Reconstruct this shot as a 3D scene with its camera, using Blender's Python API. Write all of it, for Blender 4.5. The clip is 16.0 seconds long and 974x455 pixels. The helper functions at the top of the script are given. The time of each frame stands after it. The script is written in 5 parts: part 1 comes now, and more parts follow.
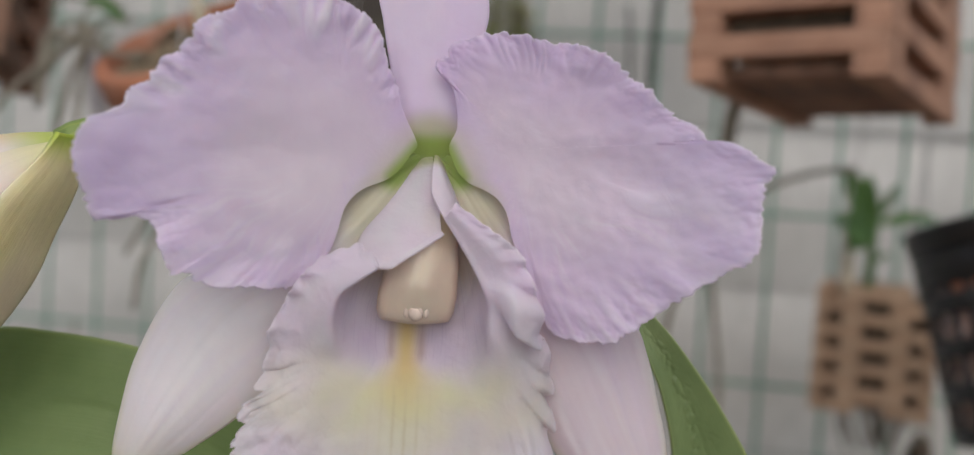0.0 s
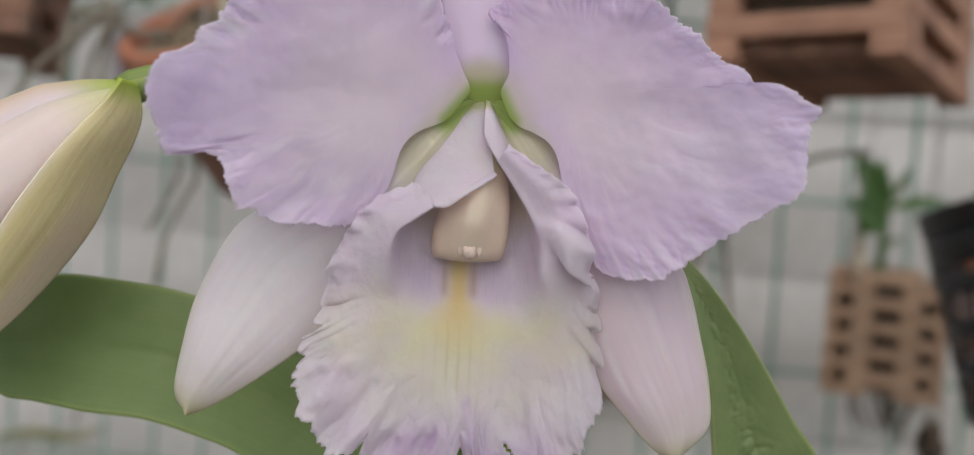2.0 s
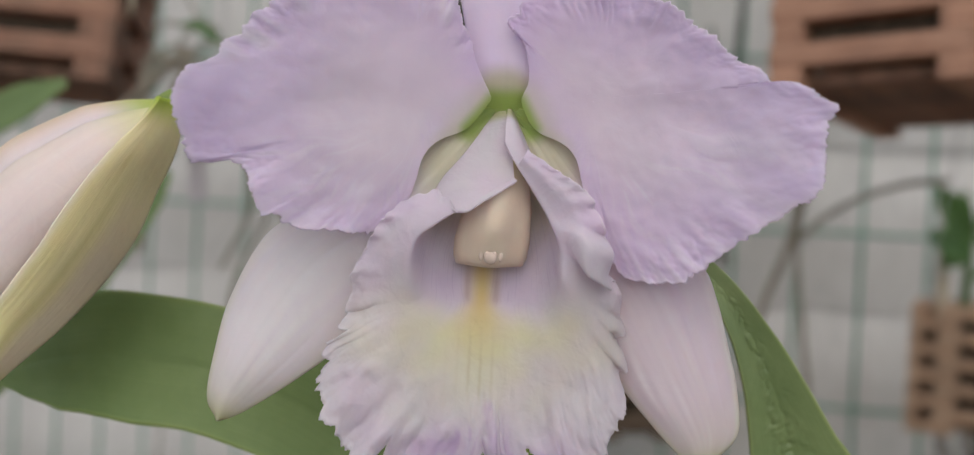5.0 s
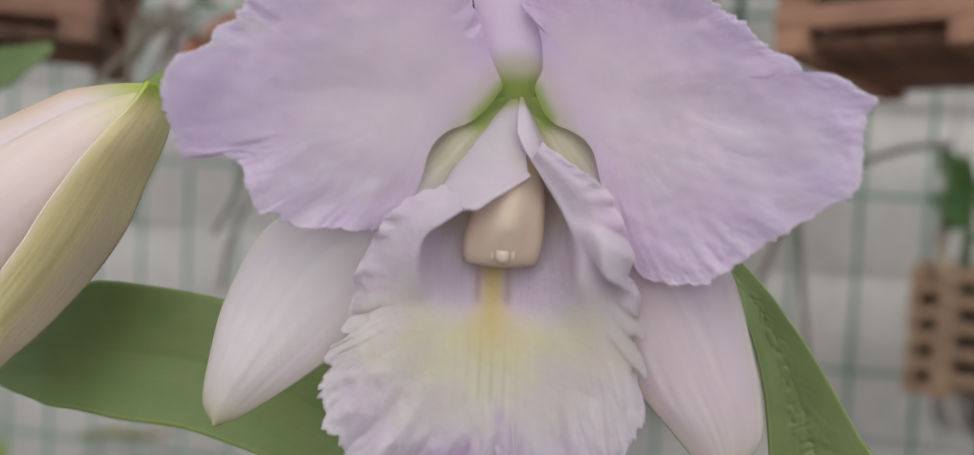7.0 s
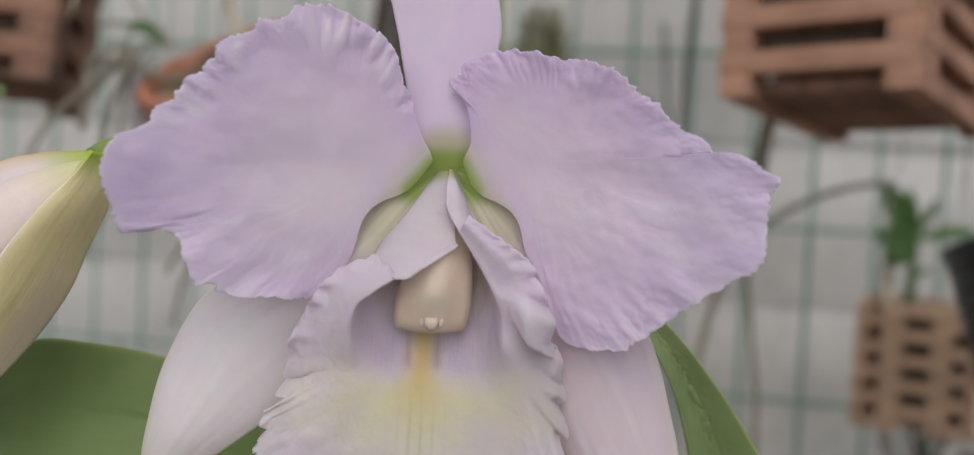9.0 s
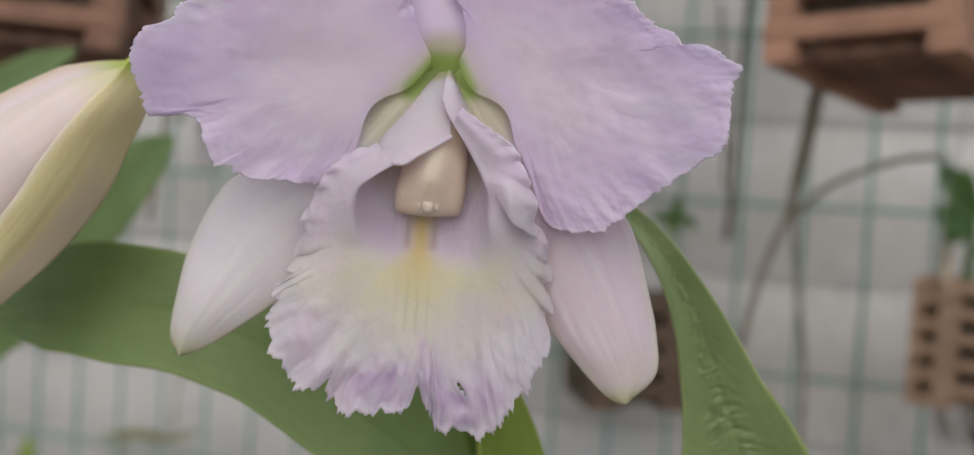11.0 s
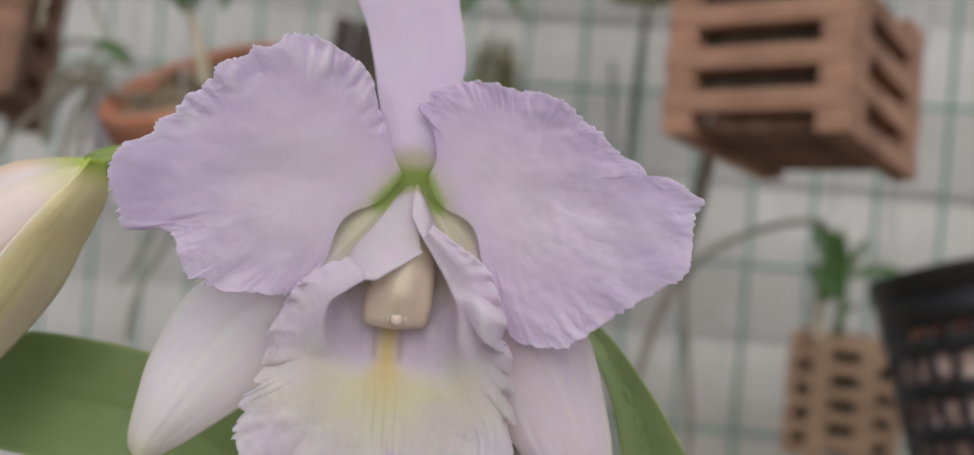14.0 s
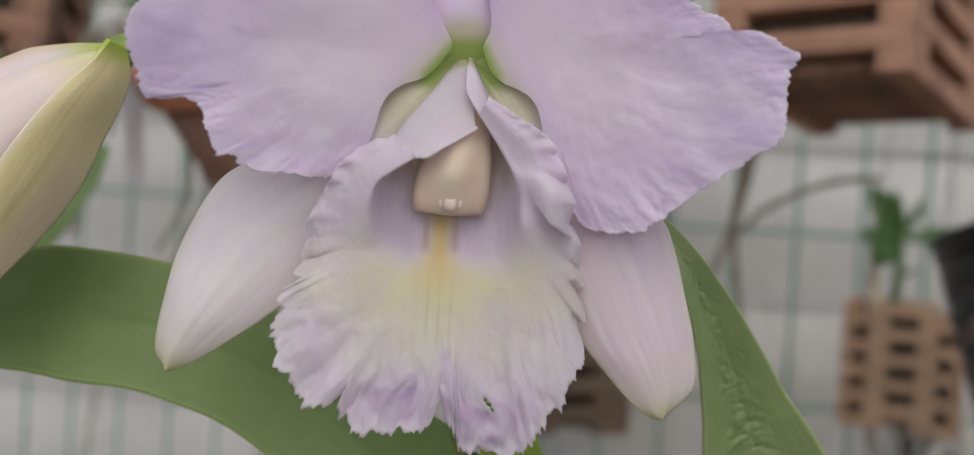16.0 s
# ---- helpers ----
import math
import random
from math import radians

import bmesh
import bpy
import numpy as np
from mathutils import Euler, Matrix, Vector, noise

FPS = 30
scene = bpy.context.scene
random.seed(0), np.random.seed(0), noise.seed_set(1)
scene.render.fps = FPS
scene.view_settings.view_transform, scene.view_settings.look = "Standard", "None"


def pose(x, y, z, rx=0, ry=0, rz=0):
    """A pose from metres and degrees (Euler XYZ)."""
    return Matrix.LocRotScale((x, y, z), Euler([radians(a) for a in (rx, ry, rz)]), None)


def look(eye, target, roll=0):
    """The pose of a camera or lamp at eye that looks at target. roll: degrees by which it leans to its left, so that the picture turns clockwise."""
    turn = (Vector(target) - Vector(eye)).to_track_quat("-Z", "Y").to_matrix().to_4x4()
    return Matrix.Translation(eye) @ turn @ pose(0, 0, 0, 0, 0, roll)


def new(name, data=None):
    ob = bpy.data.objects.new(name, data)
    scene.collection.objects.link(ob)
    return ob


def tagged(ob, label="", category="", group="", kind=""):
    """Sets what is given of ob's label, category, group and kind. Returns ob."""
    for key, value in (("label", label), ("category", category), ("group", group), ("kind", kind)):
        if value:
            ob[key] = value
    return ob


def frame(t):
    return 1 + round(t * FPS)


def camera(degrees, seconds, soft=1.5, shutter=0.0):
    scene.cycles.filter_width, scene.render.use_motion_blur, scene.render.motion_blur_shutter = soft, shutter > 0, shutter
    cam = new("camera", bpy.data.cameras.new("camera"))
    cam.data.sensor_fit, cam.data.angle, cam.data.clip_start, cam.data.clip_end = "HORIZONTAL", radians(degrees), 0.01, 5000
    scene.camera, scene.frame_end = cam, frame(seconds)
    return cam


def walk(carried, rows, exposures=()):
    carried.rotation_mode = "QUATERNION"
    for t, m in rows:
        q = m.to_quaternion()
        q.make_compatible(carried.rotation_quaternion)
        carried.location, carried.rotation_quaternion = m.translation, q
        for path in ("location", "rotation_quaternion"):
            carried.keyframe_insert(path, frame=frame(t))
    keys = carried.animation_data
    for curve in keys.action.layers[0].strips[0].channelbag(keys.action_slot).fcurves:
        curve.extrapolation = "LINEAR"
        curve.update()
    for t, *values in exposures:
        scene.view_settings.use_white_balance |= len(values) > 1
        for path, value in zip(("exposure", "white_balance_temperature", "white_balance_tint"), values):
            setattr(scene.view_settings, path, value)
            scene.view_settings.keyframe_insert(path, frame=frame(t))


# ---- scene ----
cam = camera(50, 16.0, soft=1.2)
PATH = [
    (0.0, look((-0.0052, -0.2698, 1.1965), (0.0179, 0.0288, 1.1808), 3.35)),
    (0.5, look((-0.0120, -0.2844, 1.1771), (0.0168, 0.0137, 1.1609), 3.66)),
    (1.0, look((-0.0183, -0.2818, 1.1686), (0.0084, 0.0161, 1.1457), 3.64)),
    (1.5, look((-0.0226, -0.2773, 1.1783), (0.0006, 0.0208, 1.1545), 3.95)),
    (2.0, look((-0.0171, -0.2786, 1.1828), (0.0049, 0.0201, 1.1653), 3.55)),
    (2.5, look((-0.0131, -0.2829, 1.1801), (0.0049, 0.0162, 1.1652), 3.15)),
    (3.0, look((-0.0074, -0.2793, 1.1769), (0.0065, 0.0200, 1.1610), 2.53)),
    (3.5, look((-0.0070, -0.2788, 1.1873), (-0.0050, 0.0208, 1.1724), 2.83)),
    (4.0, look((-0.0052, -0.2809, 1.1842), (-0.0087, 0.0187, 1.1683), 2.79)),
    (4.2, look((-0.0006, -0.2824, 1.1732), (-0.0068, 0.0175, 1.1681), 2.81)),
    (6.3, look((-0.0009, -0.2784, 1.1760), (0.0044, 0.0212, 1.1610), 2.46)),
    (6.5, look((0.0030, -0.2738, 1.1828), (0.0036, 0.0256, 1.1634), 2.31)),
    (7.0, look((-0.0059, -0.2661, 1.1836), (-0.0057, 0.0333, 1.1647), 2.73)),
    (7.5, look((-0.0174, -0.2600, 1.1940), (-0.0150, 0.0405, 1.1726), 4.32)),
    (8.0, look((-0.0264, -0.2600, 1.2121), (-0.0218, 0.0426, 1.1966), 4.14)),
    (8.5, look((-0.0233, -0.2640, 1.1998), (-0.0156, 0.0372, 1.1860), 3.47)),
    (8.7, look((-0.0129, -0.2701, 1.1972), (-0.0021, 0.0294, 1.1856), 2.90)),
    (10.8, look((0.0268, -0.2998, 1.1759), (0.0215, -0.0000, 1.1657), 3.09)),
    (11.0, look((0.0248, -0.3038, 1.1680), (0.0149, -0.0042, 1.1556), 3.19)),
    (11.5, look((0.0189, -0.3045, 1.1693), (0.0037, -0.0052, 1.1549), 2.90)),
    (12.0, look((0.0148, -0.3068, 1.1595), (0.0010, -0.0081, 1.1362), 2.38)),
    (12.5, look((0.0025, -0.3069, 1.1886), (-0.0109, -0.0081, 1.1658), 2.94)),
    (13.0, look((0.0047, -0.2955, 1.2449), (0.0000, 0.0044, 1.2398), 3.94)),
    (13.2, look((0.0089, -0.3015, 1.2485), (0.0121, -0.0016, 1.2542), 3.07)),
    (13.4, look((-0.0019, -0.3037, 1.2486), (0.0036, -0.0039, 1.2575), 4.11)),
    (13.5, look((-0.0056, -0.3063, 1.2430), (0.0008, -0.0065, 1.2508), 4.93)),
    (13.6, look((-0.0066, -0.3098, 1.2278), (0.0094, -0.0103, 1.2363), 5.34)),
    (14.0, look((-0.0036, -0.3122, 1.1902), (0.0221, -0.0133, 1.1892), 4.65)),
    (14.5, look((-0.0025, -0.3141, 1.1852), (0.0220, -0.0151, 1.1889), 2.94)),
    (15.0, look((-0.0056, -0.2994, 1.1718), (0.0182, -0.0004, 1.1758), 3.15)),
    (15.5, look((0.0012, -0.2900, 1.1542), (0.0236, 0.0091, 1.1549), 2.73)),
    (16.0, look((-0.0058, -0.2794, 1.1586), (0.0098, 0.0201, 1.1552), 3.59)),
]
walk(cam, PATH)
cam.data.dof.use_dof = True
cam.data.dof.focus_distance = 0.275
cam.data.dof.aperture_fstop = 7.0

# ---- world and light ----
world = bpy.data.worlds.new("world")
scene.world = world
world.use_nodes = True
wn = world.node_tree.nodes
sky = wn.new("ShaderNodeTexSky")
sky.sky_type = "NISHITA"
sky.sun_disc = False
sky.sun_elevation = radians(55)
sky.sun_rotation = radians(181)
sky.dust_density = 4.0
wn["Background"].inputs["Strength"].default_value = 0.105
world.node_tree.links.new(sky.outputs["Color"], wn["Background"].inputs["Color"])

sun = new("sun", bpy.data.lights.new("sun", "SUN"))
sun.data.energy = 1.75
sun.data.angle = radians(110)
sun.data.color = (1.0, 0.978, 0.96)
sun.matrix_world = look((-0.1, -4.3, 2.6), (0, 0, 1.2))
scene.view_settings.exposure = 0.0


# ---- small helpers ----
CM = 0.01
F0 = Vector((0, 0, 1.2))


def cm(p):
    """A point in centimetres from the heart of the flower."""
    return F0 + Vector(p) * CM


def spline(points, n):
    """n points evenly spaced along a smooth curve through the given ones."""
    p = [Vector(q) for q in points]
    p = [p[0] * 2 - p[1]] + p + [p[-1] * 2 - p[-2]]
    fine = []
    for i in range(1, len(p) - 2):
        for k in range(24):
            t = k / 24
            a, b, c, d = p[i - 1], p[i], p[i + 1], p[i + 2]
            fine.append(0.5 * (2 * b + (c - a) * t + (2 * a - 5 * b + 4 * c - d) * t * t + (3 * b - a - 3 * c + d) * t ** 3))
    fine.append(p[-2])
    run = np.concatenate([[0], np.cumsum([(fine[i + 1] - fine[i]).length for i in range(len(fine) - 1)])])
    want = np.linspace(0, run[-1], n)
    xyz = np.array([tuple(q) for q in fine])
    return [Vector((float(np.interp(w, run, xyz[:, 0])), float(np.interp(w, run, xyz[:, 1])), float(np.interp(w, run, xyz[:, 2])))) for w in want]


def smooth(a, b, x):
    t = min(1.0, max(0.0, (x - a) / (b - a)))
    return t * t * (3 - 2 * t)


def blend(a, b, t):
    return tuple(a[i] + (b[i] - a[i]) * t for i in range(3))


def wob(x, y=0.0, z=0.0):
    return noise.noise(Vector((x, y, z)))


def thing(name, at, label, category, group="", kind=""):
    ob = new(name)
    ob.empty_display_size = 0.02
    ob.matrix_world = Matrix.Translation(at)
    return tagged(ob, label, category, group, kind)


def adopt(ob, parent):
    """Makes ob a part of parent where it stands; parents stand unscaled."""
    if parent is not None:
        ob.parent = parent
        ob.matrix_parent_inverse = world_of(parent).inverted()
    return ob


def world_of(ob):
    m = ob.matrix_basis.copy()
    if ob.parent is not None:
        m = world_of(ob.parent) @ ob.matrix_parent_inverse @ m
    return m


def part(name, bm, material, parent, label="", shade=True):
    me = bpy.data.meshes.new(name)
    bm.to_mesh(me)
    bm.free()
    me.materials.append(material)
    if shade:
        for f in me.polygons:
            f.use_smooth = True
    ob = adopt(new(name, me), parent)
    if label:
        tagged(ob, label)
    return ob


def sheet(name, rows, material, parent, label="", colour=None, thick=0.0, closed=False, weld=False, hole=None):
    """A surface through rows of points, in metres, with its grid as uv and a pigment per point."""
    n, m = len(rows), len(rows[0])
    verts = [tuple(p) for r in rows for p in r]
    faces = []
    for i in range(n - 1):
        for j in range(m - (0 if closed else 1)):
            k = (j + 1) % m
            if hole is not None and hole(rows[i][j]):
                continue
            faces.append((i * m + j, i * m + k, (i + 1) * m + k, (i + 1) * m + j))
    me = bpy.data.meshes.new(name)
    me.from_pydata(verts, [], faces)
    uv = me.uv_layers.new(name="grid")
    for f in me.polygons:
        f.use_smooth = True
        for li in f.loop_indices:
            v = me.loops[li].vertex_index
            uv.data[li].uv = ((v // m) / (n - 1), (v % m) / max(1, m - 1))
    if colour is not None:
        at = me.color_attributes.new("pigment", "FLOAT_COLOR", "POINT")
        for i in range(n):
            for j in range(m):
                c = colour(i / (n - 1), j / max(1, m - 1), rows[i][j])
                at.data[i * m + j].color = (c[0], c[1], c[2], 1)
    if weld:
        bm = bmesh.new()
        bm.from_mesh(me)
        bmesh.ops.remove_doubles(bm, verts=bm.verts[:], dist=1e-6)
        bm.to_mesh(me)
        bm.free()
    me.materials.append(material)
    ob = adopt(new(name, me), parent)
    if thick:
        s = ob.modifiers.new("thickness", "SOLIDIFY")
        s.thickness, s.offset = thick, 0
    if label:
        tagged(ob, label)
    return ob


def tube_rows(path, radii, sides=10, flat=1.0):
    """Rings round a path."""
    rows = []
    up = Vector((0.13, 0.31, 0.94)).normalized()
    for i, p in enumerate(path):
        d = (path[min(i + 1, len(path) - 1)] - path[max(i - 1, 0)]).normalized()
        a = d.cross(up)
        if a.length < 0.15:
            a = d.cross(Vector((1, 0, 0)))
        a.normalize()
        b = d.cross(a).normalized()
        r = radii[i] if isinstance(radii, (list, tuple)) else radii
        rows.append([p + a * r * math.cos(q) + b * r * flat * math.sin(q) for q in [2 * math.pi * k / sides for k in range(sides)]])
    return rows


def tube(name, points, radii, material, parent, n=16, sides=8, label="", colour=None):
    path = spline(points, n)
    if isinstance(radii, (list, tuple)):
        xs = np.linspace(0, 1, len(radii))
        radii = [float(np.interp(i / (n - 1), xs, radii)) for i in range(n)]
    rows = tube_rows(path, radii, sides)
    rows = [[path[0]] * sides] + rows + [[path[-1]] * sides]
    return sheet(name, rows, material, parent, label, colour, closed=True)


def box(bm, centre, size, rot=None, bevel=0.0):
    m = Matrix.LocRotScale(Vector(centre), rot, Vector(size))
    r = bmesh.ops.create_cube(bm, size=1.0, matrix=m)
    if bevel:
        edges = list({e for v in r["verts"] for e in v.link_edges})
        bmesh.ops.bevel(bm, geom=edges, offset=bevel, segments=2, affect="EDGES", profile=0.6)


# ---- materials ----
def nodes_of(name, rough=0.5, spec=0.4):
    m = bpy.data.materials.new(name)
    m.use_nodes = True
    n, l = m.node_tree.nodes, m.node_tree.links
    b = n["Principled BSDF"]
    b.inputs["Roughness"].default_value = rough
    b.inputs["Specular IOR Level"].default_value = spec
    return m, n, l, b


def ramp(n, stops):
    r = n.new("ShaderNodeValToRGB")
    e = r.color_ramp.elements
    e[0].position, e[0].color = stops[0][0], (*stops[0][1], 1)
    e[1].position, e[1].color = stops[-1][0], (*stops[-1][1], 1)
    for p, c in stops[1:-1]:
        k = e.new(p)
        k.color = (*c, 1)
    return r


def noise_tex(n, l, vector, scale, detail=4.0, rough=0.55, distort=0.0):
    t = n.new("ShaderNodeTexNoise")
    t.inputs["Scale"].default_value = scale
    t.inputs["Detail"].default_value = detail
    t.inputs["Roughness"].default_value = rough
    t.inputs["Distortion"].default_value = distort
    l.new(vector, t.inputs["Vector"])
    return t


def mapped(n, l, source, scale):
    m = n.new("ShaderNodeMapping")
    m.inputs["Scale"].default_value = scale
    l.new(source, m.inputs["Vector"])
    return m.outputs["Vector"]


def mix(n, l, a, b, fac, kind="MIX"):
    m = n.new("ShaderNodeMix")
    m.data_type, m.blend_type = "RGBA", kind
    for value, key in ((fac, "Factor"), (a, 6), (b, 7)):
        if isinstance(value, (int, float)):
            m.inputs[0].default_value = value
        elif isinstance(value, tuple):
            m.inputs[key].default_value = (*value, 1)
        else:
            l.new(value, m.inputs[0] if key == "Factor" else m.inputs[key])
    return m.outputs[2]


def bump(n, l, b, height, strength, distance=0.001):
    k = n.new("ShaderNodeBump")
    k.inputs["Strength"].default_value = strength
    k.inputs["Distance"].default_value = distance
    l.new(height, k.inputs["Height"])
    l.new(k.outputs["Normal"], b.inputs["Normal"])
    return k


def petal_material(name, veins, along, clear=0.35, rough=0.55, bumps=0.5, fan=True, deep=0.5):
    """Thin flower tissue: pigment from the mesh, fine veins along its grid, light that shines through."""
    m, n, l, b = nodes_of(name, rough, 0.25)
    b.inputs["Subsurface Weight"].default_value = deep
    b.inputs["Subsurface Radius"].default_value = (1.0, 0.8, 0.75)
    b.inputs["Subsurface Scale"].default_value = 0.003
    a = n.new("ShaderNodeAttribute")
    a.attribute_name = "pigment"
    uv = n.new("ShaderNodeUVMap").outputs["UV"]
    geo = n.new("ShaderNodeTexCoord").outputs["Object"]
    v1 = noise_tex(n, l, mapped(n, l, uv, (veins, along, 1)), 1.0, 5.0, 0.6, 0.4) if fan else noise_tex(n, l, geo, veins, 4.0, 0.55, 0.5)
    v2 = noise_tex(n, l, geo, 260.0, 5.0, 0.6)
    v3 = noise_tex(n, l, geo, 45.0, 3.0, 0.5)
    r1 = ramp(n, [(0.32, (0.955, 0.94, 0.965)), (0.62, (1.0, 1.0, 1.0))])
    l.new(v1.outputs["Fac"], r1.inputs["Fac"])
    r3 = ramp(n, [(0.3, (0.96, 0.95, 0.97)), (0.7, (1.0, 1.0, 1.0))])
    l.new(v3.outputs["Fac"], r3.inputs["Fac"])
    c = mix(n, l, a.outputs["Color"], r1.outputs["Color"], 0.8, "MULTIPLY")
    c = mix(n, l, c, r3.outputs["Color"], 0.8, "MULTIPLY")
    l.new(c, b.inputs["Base Color"])
    add = n.new("ShaderNodeMath")
    add.operation = "MULTIPLY_ADD"
    l.new(v2.outputs["Fac"], add.inputs[0])
    add.inputs[1].default_value = 0.35
    l.new(v1.outputs["Fac"], add.inputs[2])
    v4 = noise_tex(n, l, geo, 130.0, 3.0, 0.5, 1.2)
    more = n.new("ShaderNodeMath")
    more.operation = "MULTIPLY_ADD"
    l.new(v4.outputs["Fac"], more.inputs[0])
    more.inputs[1].default_value = 0.9
    l.new(add.outputs[0], more.inputs[2])
    k = bump(n, l, b, more.outputs[0], bumps, 0.0006)
    t = n.new("ShaderNodeBsdfTranslucent")
    l.new(c, t.inputs["Color"])
    l.new(k.outputs["Normal"], t.inputs["Normal"])
    s = n.new("ShaderNodeMixShader")
    s.inputs["Fac"].default_value = clear
    l.new(b.outputs["BSDF"], s.inputs[1])
    l.new(t.outputs["BSDF"], s.inputs[2])
    l.new(s.outputs["Shader"], n["Material Output"].inputs["Surface"])
    return m


def leaf_material(name, dark, light, clear=0.15, rough=0.38, lines=90.0):
    m, n, l, b = nodes_of(name, rough, 0.45)
    uv = n.new("ShaderNodeUVMap").outputs["UV"]
    geo = n.new("ShaderNodeTexCoord").outputs["Object"]
    v1 = noise_tex(n, l, mapped(n, l, uv, (2.5, lines, 1)), 1.0, 3.0, 0.5)
    v2 = noise_tex(n, l, geo, 28.0, 5.0, 0.6)
    v3 = noise_tex(n, l, geo, 420.0, 3.0, 0.6)
    r = ramp(n, [(0.3, dark), (0.7, light)])
    l.new(v2.outputs["Fac"], r.inputs["Fac"])
    r1 = ramp(n, [(0.35, (0.92, 0.93, 0.90)), (0.65, (1.0, 1.0, 1.0))])
    l.new(v1.outputs["Fac"], r1.inputs["Fac"])
    c = mix(n, l, r.outputs["Color"], r1.outputs["Color"], 0.9, "MULTIPLY")
    across = n.new("ShaderNodeSeparateXYZ")
    l.new(uv, across.inputs[0])
    away = n.new("ShaderNodeMath")
    away.operation = "SUBTRACT"
    l.new(across.outputs["Y"], away.inputs[0])
    away.inputs[1].default_value = 0.5
    side = n.new("ShaderNodeMath")
    side.operation = "ABSOLUTE"
    l.new(away.outputs[0], side.inputs[0])
    margin = ramp(n, [(0.455, (0.0, 0.0, 0.0)), (0.498, (0.5, 0.5, 0.5))])
    l.new(side.outputs[0], margin.inputs["Fac"])
    pale = n.new("ShaderNodeRGB")
    pale.outputs[0].default_value = (light[0] * 1.45, light[1] * 1.3, light[2] * 1.1, 1)
    c = mix(n, l, c, pale.outputs[0], margin.outputs["Color"])
    l.new(c, b.inputs["Base Color"])
    add = n.new("ShaderNodeMath")
    add.operation = "MULTIPLY_ADD"
    l.new(v3.outputs["Fac"], add.inputs[0])
    add.inputs[1].default_value = 0.3
    l.new(v1.outputs["Fac"], add.inputs[2])
    bump(n, l, b, add.outputs[0], 0.35, 0.0005)
    t = n.new("ShaderNodeBsdfTranslucent")
    l.new(c, t.inputs["Color"])
    s = n.new("ShaderNodeMixShader")
    s.inputs["Fac"].default_value = clear
    l.new(b.outputs["BSDF"], s.inputs[1])
    l.new(t.outputs["BSDF"], s.inputs[2])
    l.new(s.outputs["Shader"], n["Material Output"].inputs["Surface"])
    return m


def plain_material(name, stops, scale=30.0, stretch=(1, 1, 1), rough=0.7, bumps=0.3, depth=0.002, fine=300.0, spec=0.3, vary=0.0, stain=None):
    """Stained, grainy surface: large variation by stops, fine grain, and a shift from piece to piece."""
    m, n, l, b = nodes_of(name, rough, spec)
    geo = n.new("ShaderNodeTexCoord").outputs["Object"]
    v1 = noise_tex(n, l, mapped(n, l, geo, stretch), scale, 6.0, 0.6, 0.3)
    v2 = noise_tex(n, l, mapped(n, l, geo, stretch), fine, 4.0, 0.6)
    r = ramp(n, stops)
    l.new(v1.outputs["Fac"], r.inputs["Fac"])
    r2 = ramp(n, [(0.3, (0.80, 0.80, 0.80)), (0.7, (1.0, 1.0, 1.0))])
    l.new(v2.outputs["Fac"], r2.inputs["Fac"])
    c = mix(n, l, r.outputs["Color"], r2.outputs["Color"], 0.8, "MULTIPLY")
    if stain is not None:
        v3 = noise_tex(n, l, geo, 9.0, 5.0, 0.6)
        r3 = ramp(n, [(0.52, (0, 0, 0)), (0.68, (1, 1, 1))])
        l.new(v3.outputs["Fac"], r3.inputs["Fac"])
        c = mix(n, l, c, stain, r3.outputs["Color"])
    if vary:
        o = n.new("ShaderNodeObjectInfo")
        r4 = ramp(n, [(0.0, (1 - vary, 1 - vary, 1 - vary)), (1.0, (1.0, 1.0, 1.0))])
        l.new(o.outputs["Random"], r4.inputs["Fac"])
        c = mix(n, l, c, r4.outputs["Color"], 1.0, "MULTIPLY")
    l.new(c, b.inputs["Base Color"])
    add = n.new("ShaderNodeMath")
    add.operation = "MULTIPLY_ADD"
    l.new(v2.outputs["Fac"], add.inputs[0])
    add.inputs[1].default_value = 0.5
    l.new(v1.outputs["Fac"], add.inputs[2])
    bump(n, l, b, add.outputs[0], bumps, depth)
    return m


petal_mat = petal_material("petal_tissue", 80, 1, 0.46, 0.60, 0.26, fan=False)
sepal_mat = petal_material("sepal_tissue", 70, 1, 0.36, 0.52, 0.18, fan=False)
lip_mat = petal_material("lip_tissue", 110, 1, 0.52, 0.54, 0.7, fan=False)
column_mat = petal_material("column_tissue", 6, 14, 0.28, 0.80, 0.12, deep=0.85)
bud_mat = petal_material("bud_tissue", 3, 40, 0.12, 0.45, 0.3)
stem_mat = leaf_material("green_stem", (0.17, 0.25, 0.06), (0.25, 0.33, 0.09), 0.05, 0.45, 20)
leaf_mat = leaf_material("orchid_leaf", (0.165, 0.255, 0.075), (0.24, 0.335, 0.12), 0.15, 0.45, 80)
leaf_pale_mat = leaf_material("young_leaf", (0.24, 0.34, 0.05), (0.33, 0.43, 0.09), 0.3, 0.45, 60)
leaf_rough_mat = leaf_material("wrinkled_leaf", (0.165, 0.24, 0.09), (0.27, 0.355, 0.15), 0.15, 0.40, 50)
leaf_dark_mat = leaf_material("dark_leaf", (0.10, 0.165, 0.05), (0.15, 0.225, 0.075), 0.12, 0.45, 60)
